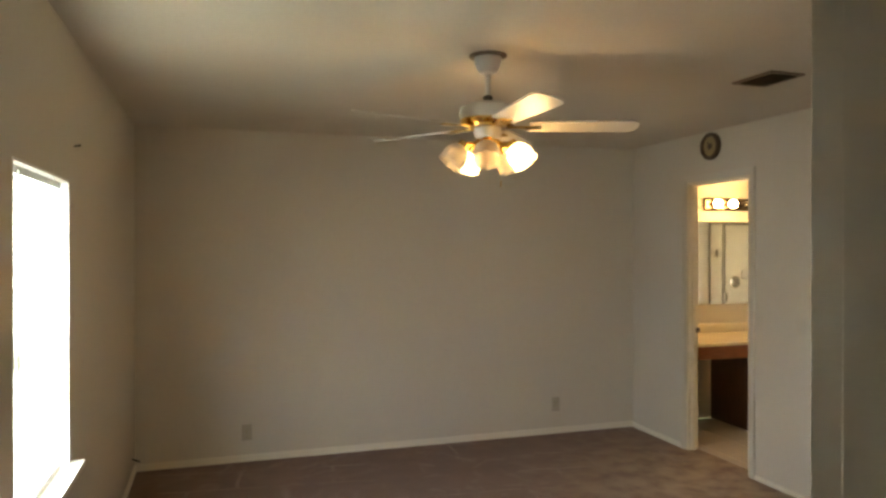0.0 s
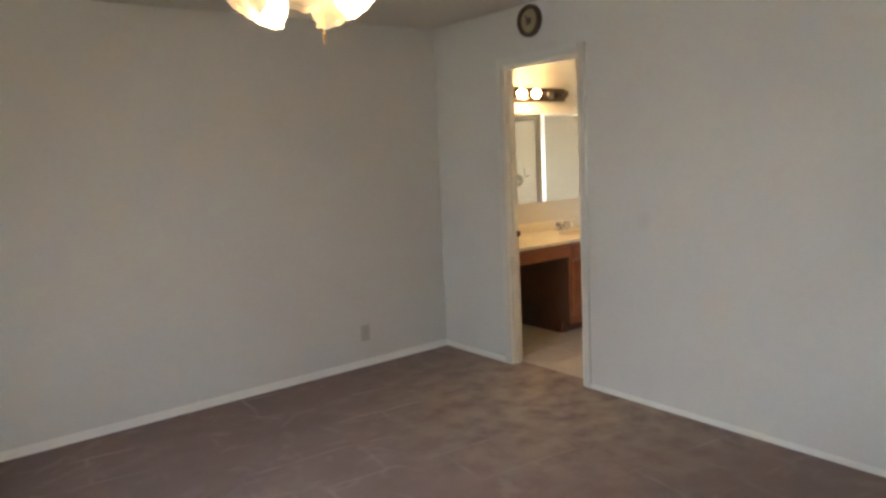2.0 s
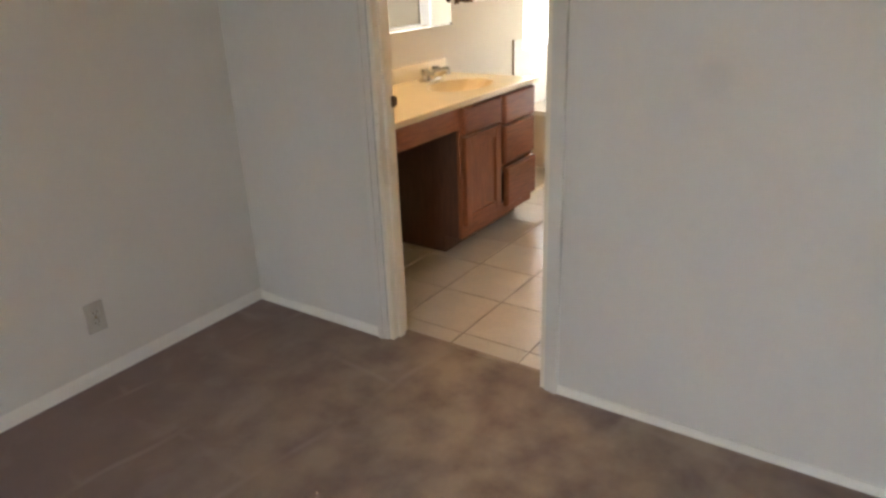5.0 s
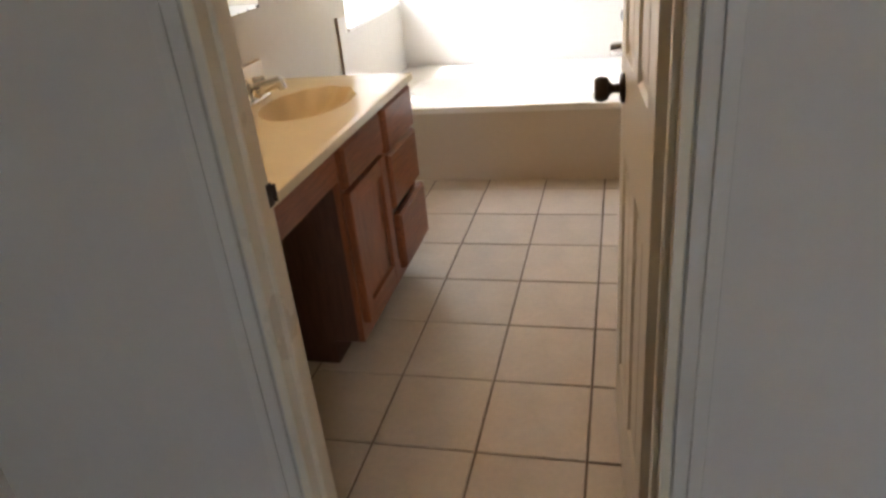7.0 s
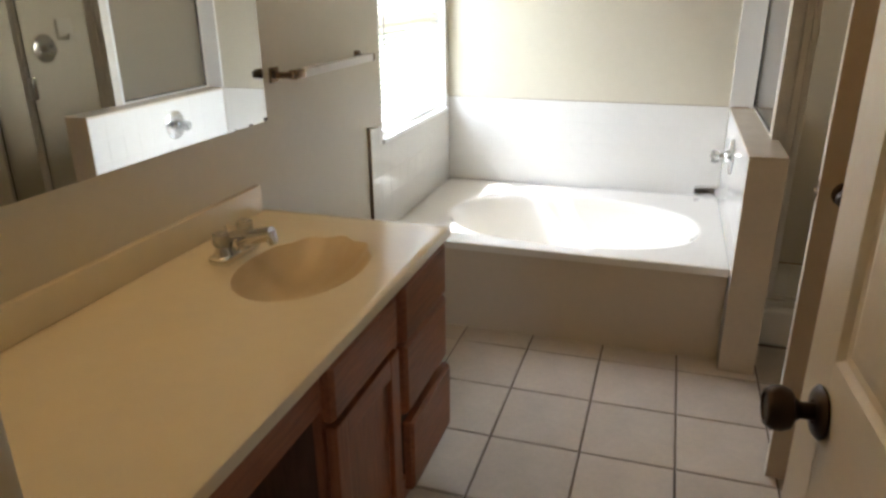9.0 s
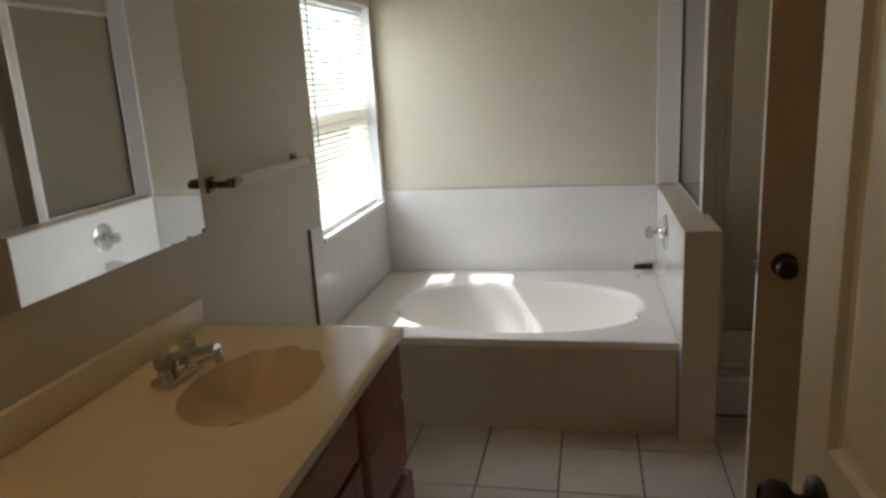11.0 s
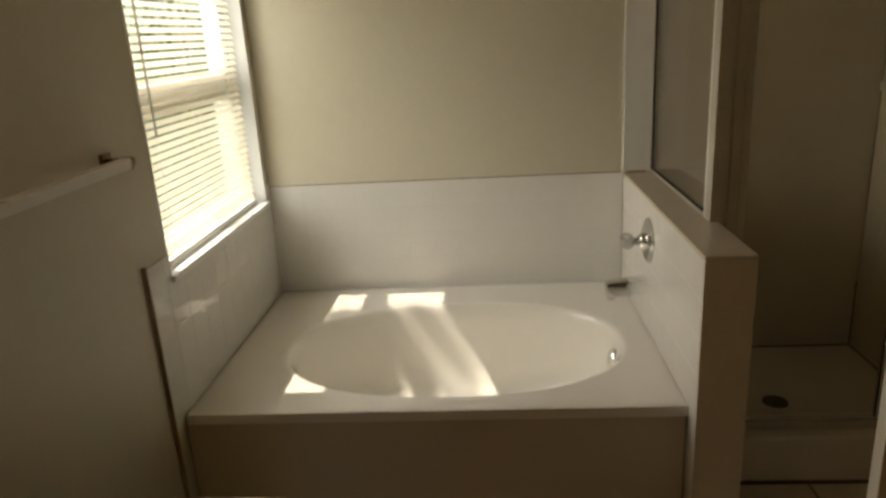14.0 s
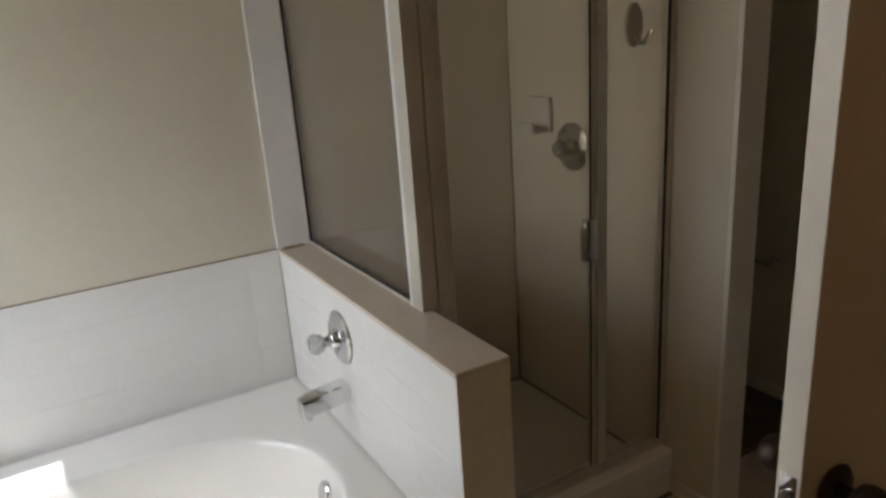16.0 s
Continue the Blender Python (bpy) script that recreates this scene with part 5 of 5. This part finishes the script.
# ---- tiles ----
def tile_mesh(name, u, v, t, mat, soft=0.002):
    """One tile lying flat: u by v, t thick, with eased upper edges, centred on its underside."""
    bm = bmesh.new()
    lo = [bm.verts.new((x * u / 2, y * v / 2, 0)) for x, y in ((-1, -1), (1, -1), (1, 1), (-1, 1))]
    hi = [bm.verts.new((x * u / 2, y * v / 2, t - soft)) for x, y in ((-1, -1), (1, -1), (1, 1), (-1, 1))]
    up = [bm.verts.new((x * (u / 2 - soft), y * (v / 2 - soft), t)) for x, y in ((-1, -1), (1, -1), (1, 1), (-1, 1))]
    for p, q in ((lo, hi), (hi, up)):
        for i in range(4):
            bm.faces.new((p[i], p[(i + 1) % 4], q[(i + 1) % 4], q[i]))
    bm.faces.new(up)
    return finish(name, bm, mat)


floor_2 = setting("floor_bath", box(boxed(2.975, E_X, 5.02, BN_Y, -0.08, -0.006), 3.90, E_X, 4.30, 5.02, -0.08, -0.006), GROUT, "beige ceramic floor tiles with dark grout", "tile floor")
MESHES = {}


def cells(start, pitch, lo, hi):
    k = math.floor((lo - start) / pitch)
    while start + k * pitch < hi:
        yield max(lo, start + k * pitch), min(hi, start + (k + 1) * pitch)
        k += 1


JOINT = 0.0068
for x0, x1 in cells(4.022, 0.3130, 2.985, 5.60):
    for y0, y1 in cells(6.5240, 0.2965, 4.34, BN_Y):
        u, v = round(x1 - x0 - JOINT, 4), round(y1 - y0 - JOINT, 4)
        if u < 0.02 or v < 0.02 or (x0 < 3.9 and y0 < 5.02):
            continue
        if (u, v) not in MESHES:
            MESHES[(u, v)] = tile_mesh("tile", u, v, 0.006, TILE)
        ob = piece(MESHES[(u, v)], floor_2, ((x0 + x1) / 2, (y0 + y1) / 2, -0.006 + random.uniform(-0.0003, 0.0003)), "tile")
setting("threshold", boxed(2.968, 2.988, DOOR_Y0 + JT, DOOR_Y1 - JT, -0.01, 0.004, 0.003), CARPET, "rolled carpet edge at the tile", "threshold")


def tiled(name, origin, along, out, u0, u1, z0, z1, label, size=0.1085, skip=None, gap=0.0006, mat=None):
    """A tiled stretch of wall: a grout bed and loose tiles on it. along is the run, out the way the tiles face."""
    along, out, up = Vector(along), Vector(out), Vector((0, 0, 1))
    origin = Vector(origin)
    turn = Matrix((along, up, out)).transposed().to_4x4()
    bm = bmesh.new()
    c = [origin + along * a + up * z for a, z in ((u0, z0), (u1, z0), (u1, z1), (u0, z1))]
    if skip is None:
        f = [bm.verts.new(p) for p in c] + [bm.verts.new(p + out * 0.0047) for p in c]
        for q in ((0, 1, 2, 3), (4, 5, 6, 7), (0, 1, 5, 4), (1, 2, 6, 5), (2, 3, 7, 6), (3, 0, 4, 7)):
            bm.faces.new([f[i] for i in q])
    else:
        s0, s1, sz = skip
        for a, b, lo, hi in ((u0, s0, z0, z1), (s0, s1, z0, sz), (s1, u1, z0, z1)):
            c = [origin + along * p + up * z for p, z in ((a, lo), (b, lo), (b, hi), (a, hi))]
            f = [bm.verts.new(p) for p in c] + [bm.verts.new(p + out * 0.0047) for p in c]
            for q in ((0, 1, 2, 3), (4, 5, 6, 7), (0, 1, 5, 4), (1, 2, 6, 5), (2, 3, 7, 6), (3, 0, 4, 7)):
                bm.faces.new([f[i] for i in q])
    bed = setting(name, bm, WALL_GROUT, label, "wall tile")
    for a, b in cells(u0, size, u0, u1):
        for lo, hi in cells(z1, size, z0, z1):
            if skip and a < skip[1] and b > skip[0]:
                hi = min(hi, skip[2]) if (b > skip[0] + 0.01 and a < skip[1] - 0.01) else hi
            u, v = round(b - a - gap, 4), round(hi - lo - gap, 4)
            if u < 0.012 or v < 0.012:
                continue
            key = ((mat or WALL_TILE).name, u, v)
            if key not in MESHES:
                MESHES[key] = tile_mesh("tile", u, v, 0.006, mat or WALL_TILE, 0.0005)
            ob = piece(MESHES[key], bed, (0, 0, 0), "tile")
            ob.matrix_basis = Matrix.Translation(origin + along * (a + b) / 2 + up * (lo + hi) / 2 - out * 0.0006) @ turn
    return bed


tiled("tile_wall_tub_back", (E_X, PONY_Y1 + 0.001, 0), (0, 1, 0), (-1, 0, 0), 0, BN_Y - PONY_Y1 - 0.001, TUB_Z - 0.03, 0.855, "glossy white square tiles behind the tub")
tiled("tile_wall_tub_side", (E_X - 0.0095, BN_Y, 0), (-1, 0, 0), (0, -1, 0), 0, E_X - 0.0095 - 5.325, TUB_Z - 0.03, 0.868, "glossy white square tiles under the bath window", skip=(E_X - 0.0095 - BW_X1 - 0.005, E_X - 0.0095 - BW_X0 + 0.005, BW_Z0 - 0.013))
tiled("tile_wall_pony", (PONY_X + 0.001, PONY_Y1 - 0.0054, 0), (1, 0, 0), (0, 1, 0), 0, E_X - 0.011 - PONY_X, 0.0, PONY_Z - 0.0125, "glossy white square tiles on the half wall")
tiled("tile_wall_shower_back", (E_X, BS_Y + 0.010, 0), (0, 1, 0), (-1, 0, 0), 0, PONY_Y0 - BS_Y - 0.012, 0.076, 2.05, "cream square tiles in the shower, lightly stained", mat=SHOWER_TILE)
tiled("tile_wall_shower_side", (E_X - 0.0095, BS_Y, 0), (-1, 0, 0), (0, 1, 0), 0, E_X - 0.0095 - SHOWER_X - 0.02, 0.076, 2.05, "cream square tiles in the shower, lightly stained", mat=SHOWER_TILE)
